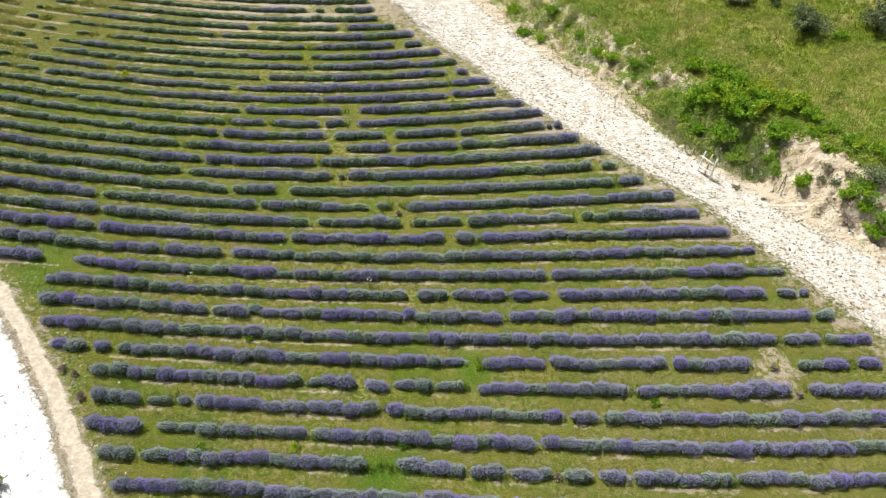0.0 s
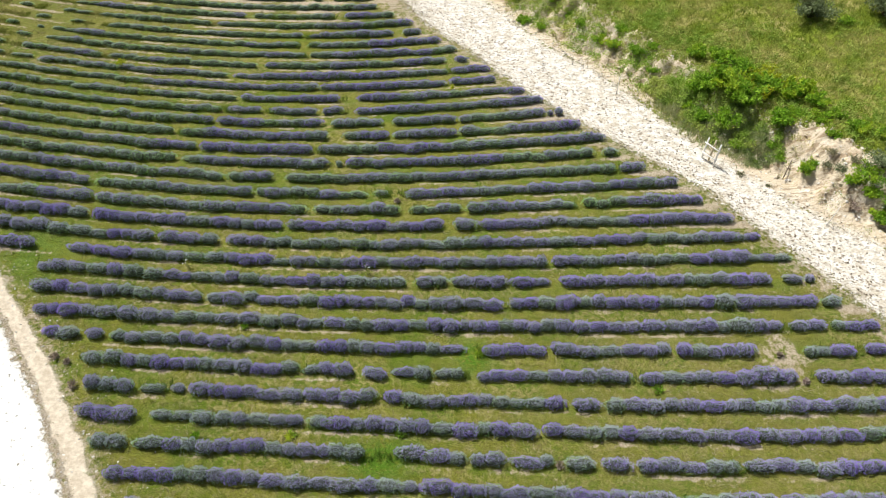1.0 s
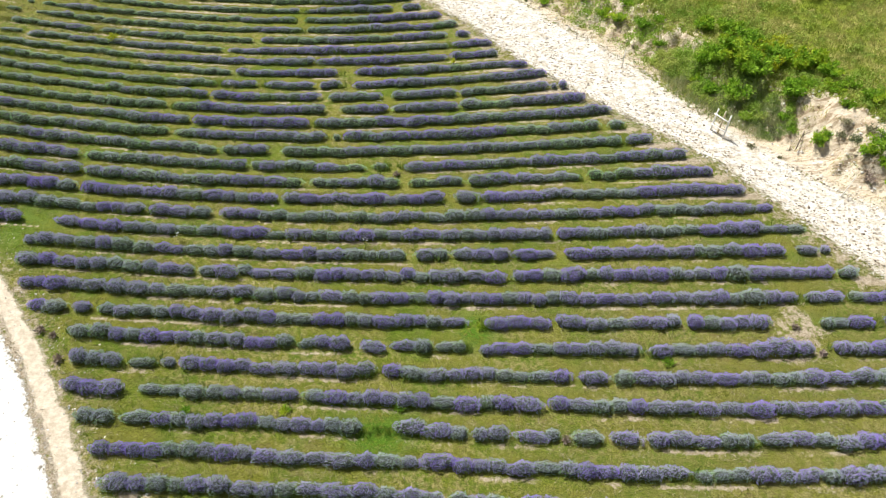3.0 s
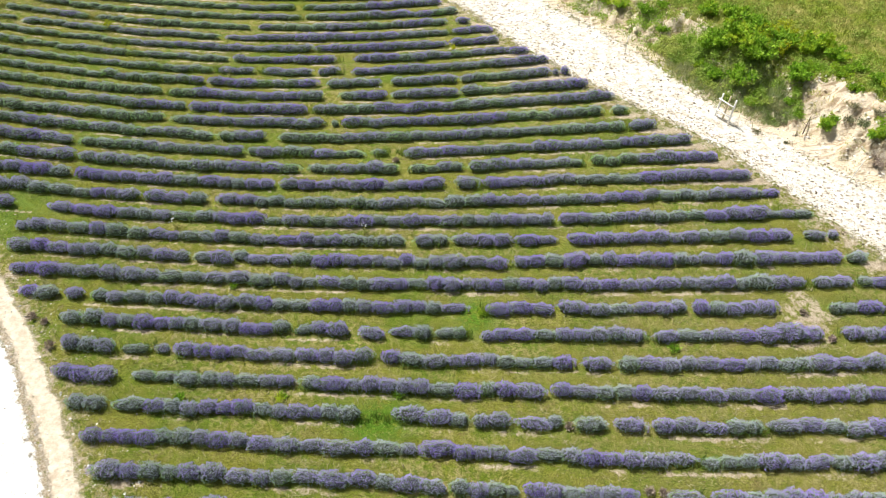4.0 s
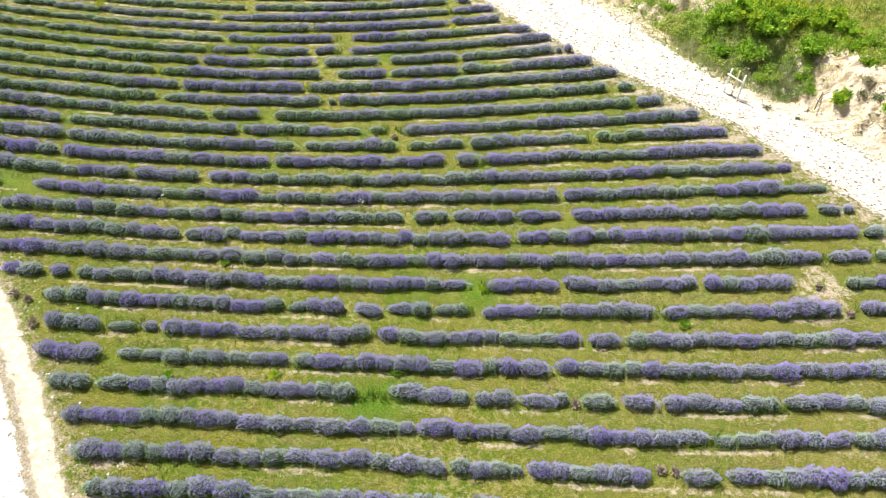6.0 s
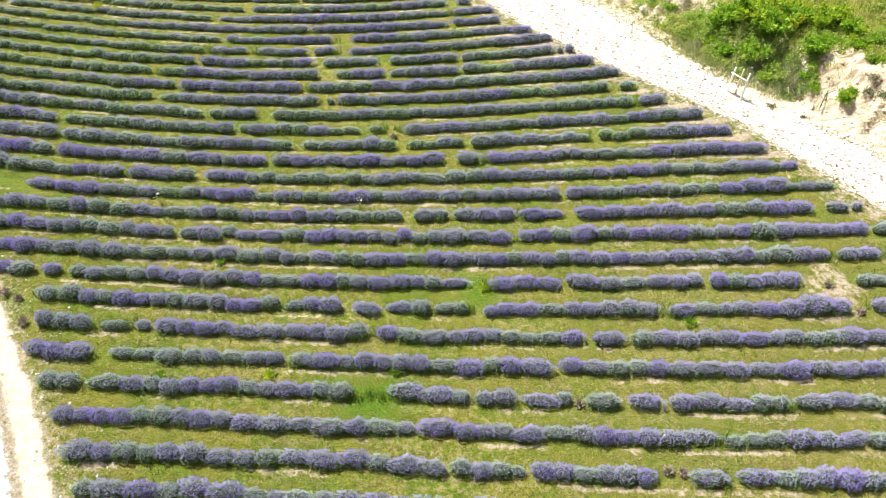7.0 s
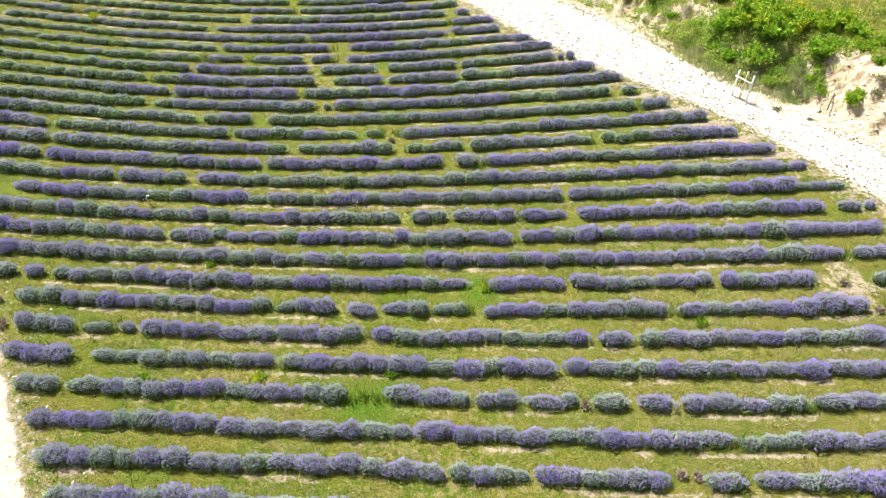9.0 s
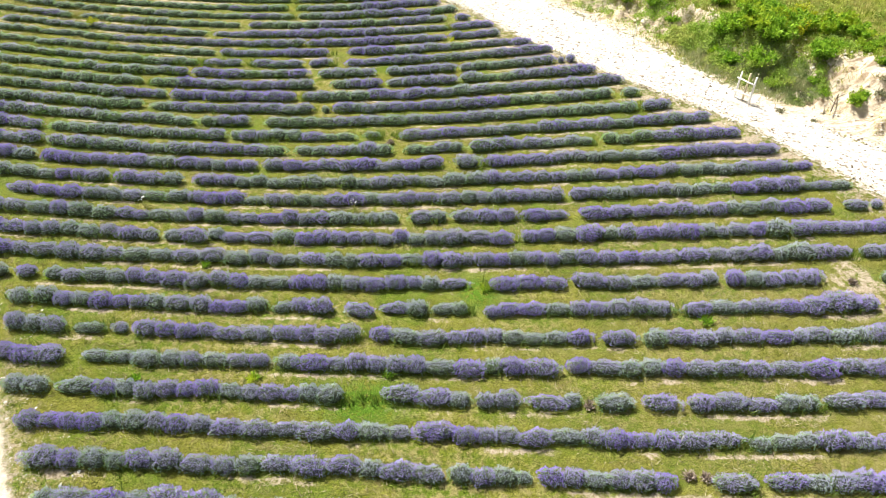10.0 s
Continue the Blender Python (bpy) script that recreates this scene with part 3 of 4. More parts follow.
lavender_row(3, -17.7, 17.65, [(-10.46, -10.31), (2.66, 2.94), (16.57, 16.72)], plants="333554443333222223344433bbb3331144444422255554444333351113353344455224455111455224455544555223333DDBBBDDD5554444555222")
lavender_row(2, -17.85, 16.95, [(-1.61, -1.25), (0.15, 0.36), (2.92, 3.08), (4.88, 5.32), (14.99, 15.46), (16.41, 16.53)], plants="3333222222331112224444111224411133335554424442221133333444222333444444555dddd5555444444444443DDDBBBB333EEEDDDDDdbbbc")
lavender_row(1, -20.8, 16.4, [(-18.4, -17.1), (4.88, 5.09)], plants="444444444444a444555555333333332222224455555aaa333311114444422b44444444442233444443333aa444422233444422222222555DDDCCCbbddaaa")
lavender_row(0, -22.5, 15.35, [(-13.45, -13.33), (-10.48, -10.18)], plants="-3333333333333222222222444422224444442222444444222211111222221111333333322222222233334443333222244444444433322222223334444bddd")
lavender_row(-1, -23.5, 14.4, [(-16.83, -16.68), (-7.75, -7.56), (-0.06, 0.53), (1.69, 1.86)], plants="---444444444444555511115555445554444422223333322444424444444444444555333344444444444555544444433333332222222244444444444555444")
lavender_row(-2, -24.5, 13.25, [(-17.12, -16.97), (-6.67, -6.47), (-2.08, -1.64), (0.98, 1.16), (6.75, 7.1)], plants="-----22222222222555444444333333222223333223333335553355511112221133324442222222a4442233333334444332222aaa11111222444444555555")
lavender_row(-3, -25.5, 12.3, [(-17.57, -17.41), (-9.61, -9.47), (-3.8, -3.53), (-2.77, -1.89)], plants="------4444444444444554444444112222233333332222333333322444422222555aaaaaabbbbbb44455555555533333344444554444444222155553334444")
lavender_row(-4, -26.0, 10.85, [(-11.28, -11.17), (-8.85, -8.27), (9.25, 9.5)], plants="------22222222222224433333322333331111333332222222224444444c22211111114444422222233333444444433333334442222222222222225555")
lavender_row(-5, -26.5, 9.67, [(-14.03, -13.76), (-6.08, -5.71), (-5.35, -5.17), (8.36, 8.74)], plants="------111111111111122222233332222211111111122244444444444444444333333225552233335555555544444455555222211113333222222222")
lavender_row(-6, -27.0, 9.15, [(-13.22, -13.04), (-7.11, -6.83)], plants="-------44444444444422222112222233333335555551115555555555555555555533333111222555555555444442222222224444444444444444444")
lavender_row(-7, -27.5, 7.9, [(-14.74, -14.41), (-6.35, -5.62), (-3.04, -2.84), (0.65, 0.91)], plants="-------222222222222222222222222211111111111111115555544444455555553333333222555555533333444444444411111144444444445555")
lavender_row(-8, -28.0, 7.05, [(-12.9, -12.68), (-6.81, -6.36), (-3.4, -2.87), (0.65, 0.94), (6.02, 6.16), (6.46, 6.63)], plants="-------22222222222222222222222222222222222222333333555555551113333355555333333333333333334444444422222222244444444")
lavender_row(-9, -28.5, 6.05, [(-12.68, -12.43), (-10.44, -10.02), (-7.28, -6.99), (-5.8, -5.1)], plants="-------222222222222222222222222222222222211111222222244444444333333344444444445555555544444333333333333344444444444")
lavender_row(-10, -29.0, 5.0, [(-12.09, -11.89), (-6.16, -5.11)], plants="-------22222222222222222222222222222222223333333322222222244444455555555555555555555555533333333331111444444444")
lavender_row(-11, -29.0, 3.3, [(-7.72, -7.51), (0.1, 0.46)], plants="-----222222222222222222222222211111113333333344444444444444444444444444555555555555555544444444444555555555")
lavender_row(-12, -29.5, 3.0, [(-25.78, -25.59), (-24.26, -23.98), (-13.08, -12.81), (0.36, 0.54)], -24.3, plants="------22222222222222222222222222222233333333333332222222444444445555555555555555555555555333333333115555555")
lavender_row(-13, -29.5, 1.6, [(-26.3, -25.34), (-20.72, -20.43), (-11.53, -11.15), (0.11, 0.81)], -25.4)
lavender_row(-14, -29.5, 0.8, [(-27.33, -26.26), (-25.19, -24.6), (-8.8, -8.58)], -24.0)
lavender_row(-15, -30.0, -0.3, [(-28.44, -27.2), (-26.42, -25.36), (-24.97, -24.57), (-9.51, -8.86)], -23.0)
lavender_row(-16, -30.0, -1.5, [(-28.58, -26.47), (-24.99, -23.98), (-22.96, -21.65), (-9.32, -9.02), (-3.38, -2.77)], -21.6)
lavender_row(-17, -30.0, -2.3, [(-28.73, -27.39), (-26.38, -24.74), (-15.45, -15.16)], -22.0)
lavender_row(-18, -30.0, -3.4, [(-28.87, -27.17), (-26.65, -25.96), (-25.51, -25.17), (-13.48, -13.03), (-7.54, -6.87)], -23.0)
lavender_row(-19, -30.0, -4.8, [(-27.28, -26.41), (-25.11, -23.18)], -21.0)
lavender_row(-20, -30.0, -5.2, [(-10.03, -9.43), (-8.63, -8.02)], -20.0)
lavender_row(-21, -30.0, -5.8, (), -18.0)
lavender_row(-22, -30.0, -6.4, (), -16.0)


# ---- grass ----
def tufts(name, rng, x, y, size, count, material, label, spread_by=0.05, width=0.016, lean=0.6):
    """Tufts of blades at the places given, joined into one mesh."""
    n = len(x) * count
    roots = np.repeat(np.stack([x, y, height(x, y) - 0.01], 1), count, 0) + np.concatenate([rng.normal(0, spread_by, (n, 2)), np.zeros((n, 1))], 1)
    ways = unit(np.concatenate([rng.normal(0, lean, (n, 2)), np.ones((n, 1))], 1))
    v, f = blades(rng, roots, ways, np.repeat(size, count) * rng.uniform(0.6, 1.2, n), width * rng.uniform(0.7, 1.6, n), simple=True)
    return tagged(new(name, mesh_of(name, v, f, material)), label, "grass", kind="stuff")


def scatter(rng, n, x0, x1, y0, y1):
    return rng.uniform(x0, x1, n), rng.uniform(y0, y1, n)


rng = np.random.default_rng(21)
x, y = scatter(rng, 200000, -26, 21, 8, 50)
a, _ = road_side(x, y)
p = path_side(x, y)
k = row_number(x, y)
off = np.abs(np.round(k) - k) * 1.25
keep = (rng.uniform(0, 1, len(x)) < step(1.0, -1.0, a)) & (p < -0.2) & ((np.abs(k - np.round(k) - 0.32) > 0.11) | (rng.uniform(0, 1, len(x)) < 0.25)) & ((off > 0.28) | (a > -0.4)) & (rng.uniform(0, 1, len(x)) < 0.25 + 1.1 * fbm(x, y, 0.9, 61, 3)) & (rng.uniform(0, 1, len(x)) < step(46, 16, y) + 0.15)
tufts("field_grass", rng, x[keep], y[keep], rng.uniform(0.05, 0.12, keep.sum()), 3, GRASS, "short green and straw-coloured grass between the rows", width=0.026, lean=0.9)
x, y = scatter(rng, 48000, -26, 21, 8, 50)
a, _ = road_side(x, y)
p = path_side(x, y)
k = row_number(x, y)
off = np.abs(np.round(k) - k) * 1.25
keep = (rng.uniform(0, 1, len(x)) < step(1.6, -0.4, a)) & ((p < -0.05) | ((p > 0.6) & (p < 0.95))) & ((off > 0.25) | (a > -0.4)) & ((fbm(x, y, 0.5, 64, 3) > 0.5) | (a > -1.0))
tufts("dry_grass", rng, x[keep], y[keep], rng.uniform(0.10, 0.26, keep.sum()), 3, DRY, "scattered dry straw-coloured grass stalks", width=0.018, lean=1.9)
x, y = scatter(rng, 46000, 2, 32, 22, 54)
_, b = road_side(x, y)
keep = (b > 0.6) & (rng.uniform(0, 1, len(x)) < step(1.0, 5.0, b) * 1.1 - 0.25 + 0.5 * fbm(x, y, 0.5, 71, 3)) & ~((b < 4.2) & (y + 0.25 * (x - 17) < 32.0) & (rng.uniform(0, 1, len(x)) < 0.9))
tufts("hillside_grass", rng, x[keep], y[keep], rng.uniform(0.14, 0.34, keep.sum()), 5, MEADOW, "tall unmown meadow grass on the hillside", 0.09, 0.03)


x, y = scatter(rng, 34000, 2, 24, 22, 52)
_, b = road_side(x, y)
above = y + 0.25 * (x - 17)
keep = (b > -0.1) & (b < 3.4) & (rng.uniform(0, 1, len(x)) < 0.8 * step(-0.1, 0.9, b)) & (((above > 30.6) & (fbm(x, y, 0.7, 66, 3) > 0.42)) | (fbm(x, y, 1.0, 67, 3) > 0.64))
tall = 0.5 + 0.8 * step(30, 31, above[keep]) * step(38, 35, above[keep])
tufts("verge_grass", rng, x[keep], y[keep], rng.uniform(0.12, 0.3, keep.sum()) * tall, 5, MEADOW, "grey-green and withered grass on the road's verge", 0.09, 0.024)


x, y = scatter(rng, 8500, 13.0, 18.2, 29.8, 36.5)
_, b = road_side(x, y)
keep = (b > 0.0) & (b < 3.2) & (rng.uniform(0, 1, len(x)) < 0.12 + 0.9 * step(0.2, 1.7, b)) & (y + 0.75 * (x - 16) > 30.4 + 1.6 * (fbm(x, y, 0.9, 65, 3) - 0.5)) & (fbm(x, y, 1.1, 69, 3) > 0.36)
tufts("long_grass", rng, x[keep], y[keep], rng.uniform(0.14, 0.40, keep.sum()), 7, LONG, "long grey-green grass hanging down the bank", 0.1, 0.022, 0.5)


x, y = scatter(rng, 8000, 2, 24, 22, 52)
_, b = road_side(x, y)
keep = (b > -0.3) & (b < 3.0) & (fbm(x, y, 0.8, 70, 3) > 0.47) & (rng.uniform(0, 1, len(x)) < 0.75)
tufts("verge_straw", rng, x[keep], y[keep], rng.uniform(0.10, 0.28, keep.sum()), 5, DRY, "withered straw-coloured grass at the foot of the bank", 0.10, 0.022, 1.0)
x, y = scatter(rng, 11000, 2, 30, 23, 53)
_, b = road_side(x, y)
above = y + 0.25 * (x - 17)
keep = (b > 0.9) & (fbm(x, y, 0.8, 68, 3) > 0.48 - 0.1 * step(1.2, 3, b) * step(9, 6, b)) & ((above > 32.2) | (b > 4.6)) & (rng.uniform(0, 1, len(x)) < 0.22 + 0.70 * step(10, 5, b))
x, y = x[keep], y[keep]
leaves = 34
n = len(x) * leaves
base = np.repeat(np.stack([x, y, height(x, y)], 1), leaves, 0)
d = around(rng, n, 0.15)
reach = np.repeat(rng.uniform(0.16, 0.52, len(x)), leaves)[:, None]
v, f = blades(rng, base + d * reach * rng.uniform(0.4, 1.0, (n, 1)) * [1, 1, 0.85], unit(along(rng, d) + d * 0.6), rng.uniform(0.08, 0.17, n), rng.uniform(0.035, 0.07, n), 0.5, d)
tagged(new("hillside_herbs", mesh_of("hillside_herbs", v, f, HERB)), "leafy green herbs in clumps over the bank", "herbs", kind="stuff")
x, y = scatter(rng, 3600, 12.6, 18.6, 30.2, 38.0)
_, b = road_side(x, y)
keep = (b > 1.1) & (b < 4.4) & (y + 0.9 * (x - 16) > 32.4 + 3.0 * (fbm(x, y, 0.9, 65, 3) - 0.5)) & (fbm(x, y, 0.9, 75, 3) > 0.51)
x, y = x[keep], y[keep]
n = len(x) * leaves
base = np.repeat(np.stack([x, y, height(x, y)], 1), leaves, 0)
d = around(rng, n, 0.15)
reach = np.repeat(rng.uniform(0.14, 0.40, len(x)), leaves)[:, None]
v, f = blades(rng, base + d * reach * rng.uniform(0.4, 1.0, (n, 1)) * [1, 1, 1.1], unit(along(rng, d) + d * 0.6), rng.uniform(0.08, 0.17, n), rng.uniform(0.03, 0.06, n), 0.5, d)
tagged(new("bank_herbs", mesh_of("bank_herbs", v, f, HERB)), "dense green herbs on the slope behind the stand", "herbs", kind="stuff")
# grass and weeds that have grown up through the hedges
x = rng.uniform(-26, 21, 26000)
k = rng.integers(-19, 14, len(x))
y = row_y(k, x) + rng.normal(0, 0.11, len(x))
a, _ = road_side(x, y)
keep = (a < -1.0) & (path_side(x, y) < -1.0) & (y < 46) & ((y < 36) | (x > -12)) & (fbm(x * 1.3, k * 3.7, 0.8, 63, 3) > 0.565)
tufts("hedge_grass", rng, x[keep], y[keep], rng.uniform(0.32, 0.45, keep.sum()), 7, THROUGH, "green grass grown up through the lavender", 0.08, 0.03, 0.3)
# the poor corner of the field, where weeds take the place of the bushes
x = rng.uniform(-30, -15, 9000)
k = rng.integers(-22, -9, len(x))
y = row_y(k, x) + rng.normal(0, 0.17, len(x))
keep = (y > 34) & (fbm(x * 1.1, k * 2.9, 0.7, 73, 3) > 0.44 + 0.2 * step(-22, -16, x))
tufts("corner_weeds", rng, x[keep], y[keep], rng.uniform(0.08, 0.20, keep.sum()), 8, GRASS, "low olive weeds along the thin rows", 0.09, 0.03, 0.6)


# ---- stones ----
def stones(name, rng, x, y, size, label, material=STONE, category="stones"):
    """Angular chalk stones, half sunk, joined into one mesh."""
    n = len(x)
    cube = np.array([[-1, 0, 0], [1, 0, 0], [0, -1, 0], [0, 1, 0], [0, 0, -1], [0, 0, 1]], float)
    faces = np.array([[0, 2, 5], [2, 1, 5], [1, 3, 5], [3, 0, 5], [2, 0, 4], [1, 2, 4], [3, 1, 4], [0, 3, 4]])
    turn = rng.uniform(0, 2 * np.pi, n)
    v = np.repeat(cube[None], n, 0) * rng.uniform(0.5, 1.2, (n, 6, 1)) * (size[:, None] * rng.uniform(0.6, 1.3, (n, 3)))[:, None, :]
    v[:, :, 2] *= 0.75
    c, s = np.cos(turn)[:, None], np.sin(turn)[:, None]
    v = np.stack([v[..., 0] * c - v[..., 1] * s + x[:, None], v[..., 0] * s + v[..., 1] * c + y[:, None], v[..., 2] + (height(x, y) + size * 0.15)[:, None]], -1)
    f = faces[None] + (np.arange(n) * 6)[:, None, None]
    return tagged(new(name, mesh_of(name, v.reshape(-1, 3), f.reshape(-1, 3), material)), label, category, kind="stuff")


x, y = scatter(rng, 26000, -4, 25, 14, 52)
a, b = road_side(x, y)
keep = (a > 0.0) & (b < 0.4) & (rng.uniform(0, 1, len(x)) < 0.35 + 0.7 * fbm(x, y, 0.6, 81, 3))
stones("road_stones", rng, x[keep], y[keep], 0.02 + 0.075 * rng.uniform(0, 1, keep.sum()) ** 3, "loose white chalk stones lying on the road")
x, y = scatter(rng, 18000, -4, 25, 14, 52)
a, b = road_side(x, y)
keep = (a > -0.2) & (b < 0.6) & (rng.uniform(0, 1, len(x)) < np.where(a / np.maximum(a - b, 0.1) > 0.58, 0.5, 1.0)) & (rng.uniform(0, 1, len(x)) < 1.5 * fbm(x, y, 0.5, 85, 3) - 0.05)
stones("road_clods", rng, x[keep], y[keep], 0.02 + 0.06 * rng.uniform(0, 1, keep.sum()) ** 2.5, "small brown clods and stones strewn over the road", CLOD, "clods")
x, y = scatter(rng, 7000, -30, -9, 7, 26)
p = path_side(x, y)
keep = (p > -0.4) & (p < 8) & (rng.uniform(0, 1, len(x)) < np.where((p > 0.05) & (p < 0.5), 0.08, 0.8))
stones("gravel_stones", rng, x[keep], y[keep], 0.015 + 0.05 * rng.uniform(0, 1, keep.sum()) ** 3, "loose white chalk stones on the gravel road")
x, y = scatter(rng, 48000, -22, 22, 8, 52)
a, _ = road_side(x, y)
p = path_side(x, y)
keep = (rng.uniform(0, 1, len(x)) < 0.6 * step(-2.2, 0.1, a) * step(0.5, 0.2, a) + 0.9 * step(-2.2, -0.3, p) * step(0.45, 0.2, p)) & (fbm(x, y, 0.8, 87, 3) > 0.4)
stones("field_stones", rng, x[keep], y[keep], 0.015 + 0.05 * rng.uniform(0, 1, keep.sum()) ** 3, "small chalk stones scattered over the field's margin")
x, y = scatter(rng, 9000, 4, 27, 22, 50)
_, b = road_side(x, y)
keep = (b > 0.2) & (b < 4.5) & (rng.uniform(0, 1, len(x)) < np.where(y < 32, 0.9, 0.25))
stones("bank_stones", rng, x[keep], y[keep], 0.025 + 0.10 * rng.uniform(0, 1, keep.sum()) ** 3, "chalk rubble fallen from the eroded bank")


x, y = scatter(rng, 1500, 8, 26, 24, 46)
_, b = road_side(x, y)
keep = (b > 1.0) & (b < 4.6) & (fbm(x, y, 0.8, 93, 3) > np.where(y < 32.5, 0.44, 0.60))
stones("bank_blocks", rng, x[keep], y[keep], 0.07 + 0.20 * rng.uniform(0, 1, keep.sum()) ** 3, "angular cream chalk blocks broken out of the bank", BLOCK, "chalk blocks")


# ---- shrubs ----
def shrub(name, x, y, radius, tall, leaf, label, leaves=1500, size=0.1, seed=0, category="shrub", open_work=0.35):
    """A shrub: limbs from the ground, and a crown of leaves in uneven clumps."""
    g = np.random.default_rng(900 + seed)
    thing = new(name)
    thing.location = (x, y, float(height(x, y)) - 0.05)
    tips = []
    for i in range(7):
        a = 2 * np.pi * (i + g.uniform(-0.3, 0.3)) / 7
        reach, top = radius * g.uniform(0.45, 0.95), tall * g.uniform(0.45, 0.95)
        mid = np.array([np.cos(a) * reach * 0.35, np.sin(a) * reach * 0.35, top * 0.55])
        tip = np.array([np.cos(a) * reach, np.sin(a) * reach, top])
        v, f = tube([(0, 0, -0.05), mid, tip], [0.03 + radius * 0.012, 0.02, 0.006], 5)
        part("limb", mesh_of("limb", v, f, BARK, smooth=True), thing)
        tips += [tip, mid * 1.1, (mid + tip) / 2]
    tips.append(np.array([0, 0, tall * 0.9]))
    tips = np.array(tips)
    which = g.integers(len(tips), size=leaves)
    clump = g.uniform(0.13, 0.34, len(tips)) * radius
    d = unit(g.normal(size=(leaves, 3)))
    r = clump[which] * g.uniform(open_work, 1.0, leaves)
    roots = tips[which] + d * r[:, None] * [1, 1, 0.75]
    roots[:, 2] = np.abs(roots[:, 2])
    ways = unit(d + [0, 0, 0.35] + g.normal(0, 0.5, (leaves, 3)))
    v, f = blades(g, roots, ways, g.uniform(0.7, 1.4, leaves) * size, g.uniform(0.4, 0.7, leaves) * size, 0.45, d)
    part("crown", mesh_of("crown", v, f, leaf), thing)
    return tagged(thing, label, category)


for i, (x, y, r) in enumerate([(16.22, 32.75, 0.6), (16.47, 31.65, 0.5), (17.07, 31.24, 0.5), (15.41, 32.15, 0.4), (16.91, 32.21, 0.5), (14.79, 33.61, 0.45)]):
    shrub("low_shrub", x, y, r, r * 0.9, HERB, "leafy yellow-green shrub at the foot of the bank", int(900 * r), 0.10, 100 + i)
for i, (x, y, r) in enumerate([(19.21, 28.73, 0.42), (19.65, 29.06, 0.35), (18.39, 30.09, 0.35)]):
    shrub("low_shrub", x, y, r, r * 0.8, LEAF, "low green shrub rooted in bare chalk", int(900 * r), 0.10, 110 + i)
for i, (x, y, r) in enumerate([(20.18, 28.64, 0.35), (20.77, 28.25, 0.45), (21.23, 28.4, 0.3), (17.71, 29.85, 0.3), (21.15, 27.37, 0.5), (21.92, 27.95, 0.5), (20.43, 29.15, 0.3), (17.32, 28.29, 0.16), (16.13, 29.23, 0.22), (17.7, 30.44, 0.35), (17.25, 30.25, 0.3)]):
    shrub("low_shrub", x, y, r, r * 0.55, LEAF_DARK if i in (1, 5) else GREY_LEAF, "small grey-green tuft on the eroded chalk", int(700 * r), 0.09, 120 + i)
BRIGHT = "leafy bright green shrub on the chalk bank"
for i, (x, y, r, h) in enumerate([(15.6, 36.1, 1.0, 1.3), (16.5, 35.2, 1.1, 1.5), (17.2, 34.1, 1.0, 1.3), (16.2, 33.2, 0.8, 0.9), (15.3, 34.3, 0.7, 0.7), (18.9, 35.2, 0.9, 1.1), (19.9, 34.2, 0.8, 1.2), (20.9, 34.5, 0.6, 1.1), (17.3, 38.8, 0.8, 0.7), (18.1, 37.3, 0.8, 0.8), (21.0, 33.3, 0.7, 0.8), (16.0, 39.6, 0.7, 0.6), (18.7, 32.0, 0.7, 0.9), (14.8, 35.4, 0.5, 0.5), (16.9, 37.2, 0.6, 0.7)]):
    shrub("shrub", x, y, r, h, LEAF, BRIGHT, int(1500 * r), 0.18, i, open_work=0.25)
for i, (x, y, r, h) in enumerate([(19.4, 36.3, 0.9, 0.8), (17.7, 35.2, 0.5, 1.3), (18.5, 34.3, 0.5, 1.1), (20.3, 35.3, 0.6, 0.8), (18.6, 36.4, 0.5, 0.7)]):
    shrub("shrub", x, y, r, h, LEAF_YELLOW, "yellow-green flowering shrub among the green ones", int(900 * r), 0.12, 20 + i, open_work=0.15)
for i, (x, y, r) in enumerate([(12.5, 40.4, 0.7), (13.6, 41.0, 0.45), (20.7, 31.7, 0.6), (19.25, 28.8, 0.45), (22.2, 30.6, 0.6), (10.6, 42.6, 0.6), (11.2, 41.7, 0.6), (5.8, 46.3, 0.5), (7.9, 47.5, 0.7), (8.9, 46.2, 0.5), (5.2, 49.4, 0.6), (16.6, 31.5, 0.5), (18.2, 31.0, 0.3), (20.9, 30.3, 0.45), (21.6, 31.9, 0.5), (19.6, 32.4, 0.45), (13.2, 38.6, 0.4), (14.1, 37.4, 0.4), (9.6, 44.6, 0.5), (6.9, 45.2, 0.4), (12.0, 42.9, 0.5)]):
    shrub("low_shrub", x, y, r, r * 0.8, LEAF, "low green shrub rooted in bare chalk", int(1900 * r), 0.11, 30 + i)
for i, (x, y, r) in enumerate([(21.6, 27.3, 1.0), (22.4, 27.7, 1.1), (23.4, 29.6, 1.1), (22.4, 25.7, 0.9)]):
    shrub("low_shrub", x, y, r, r * 0.7, LEAF_DARK if i == 1 else LEAF, "dense low shrub at the foot of the bank", int(1300 * r), 0.11, 50 + i)
for i, (x, y, r) in enumerate([(21.1, 27.45, 0.55), (21.65, 26.5, 0.6), (21.9, 25.5, 0.6)]):
    shrub("low_shrub", x, y, r, r * 0.75, LEAF, "leafy green shrub on the broken chalk bank", int(1500 * r), 0.13, 90 + i)
shrub("low_shrub", 20.9, 26.35, 0.55, 0.4, LEAF_BROWN, "withered brownish low shrub on the chalk", 500, 0.09, 60)
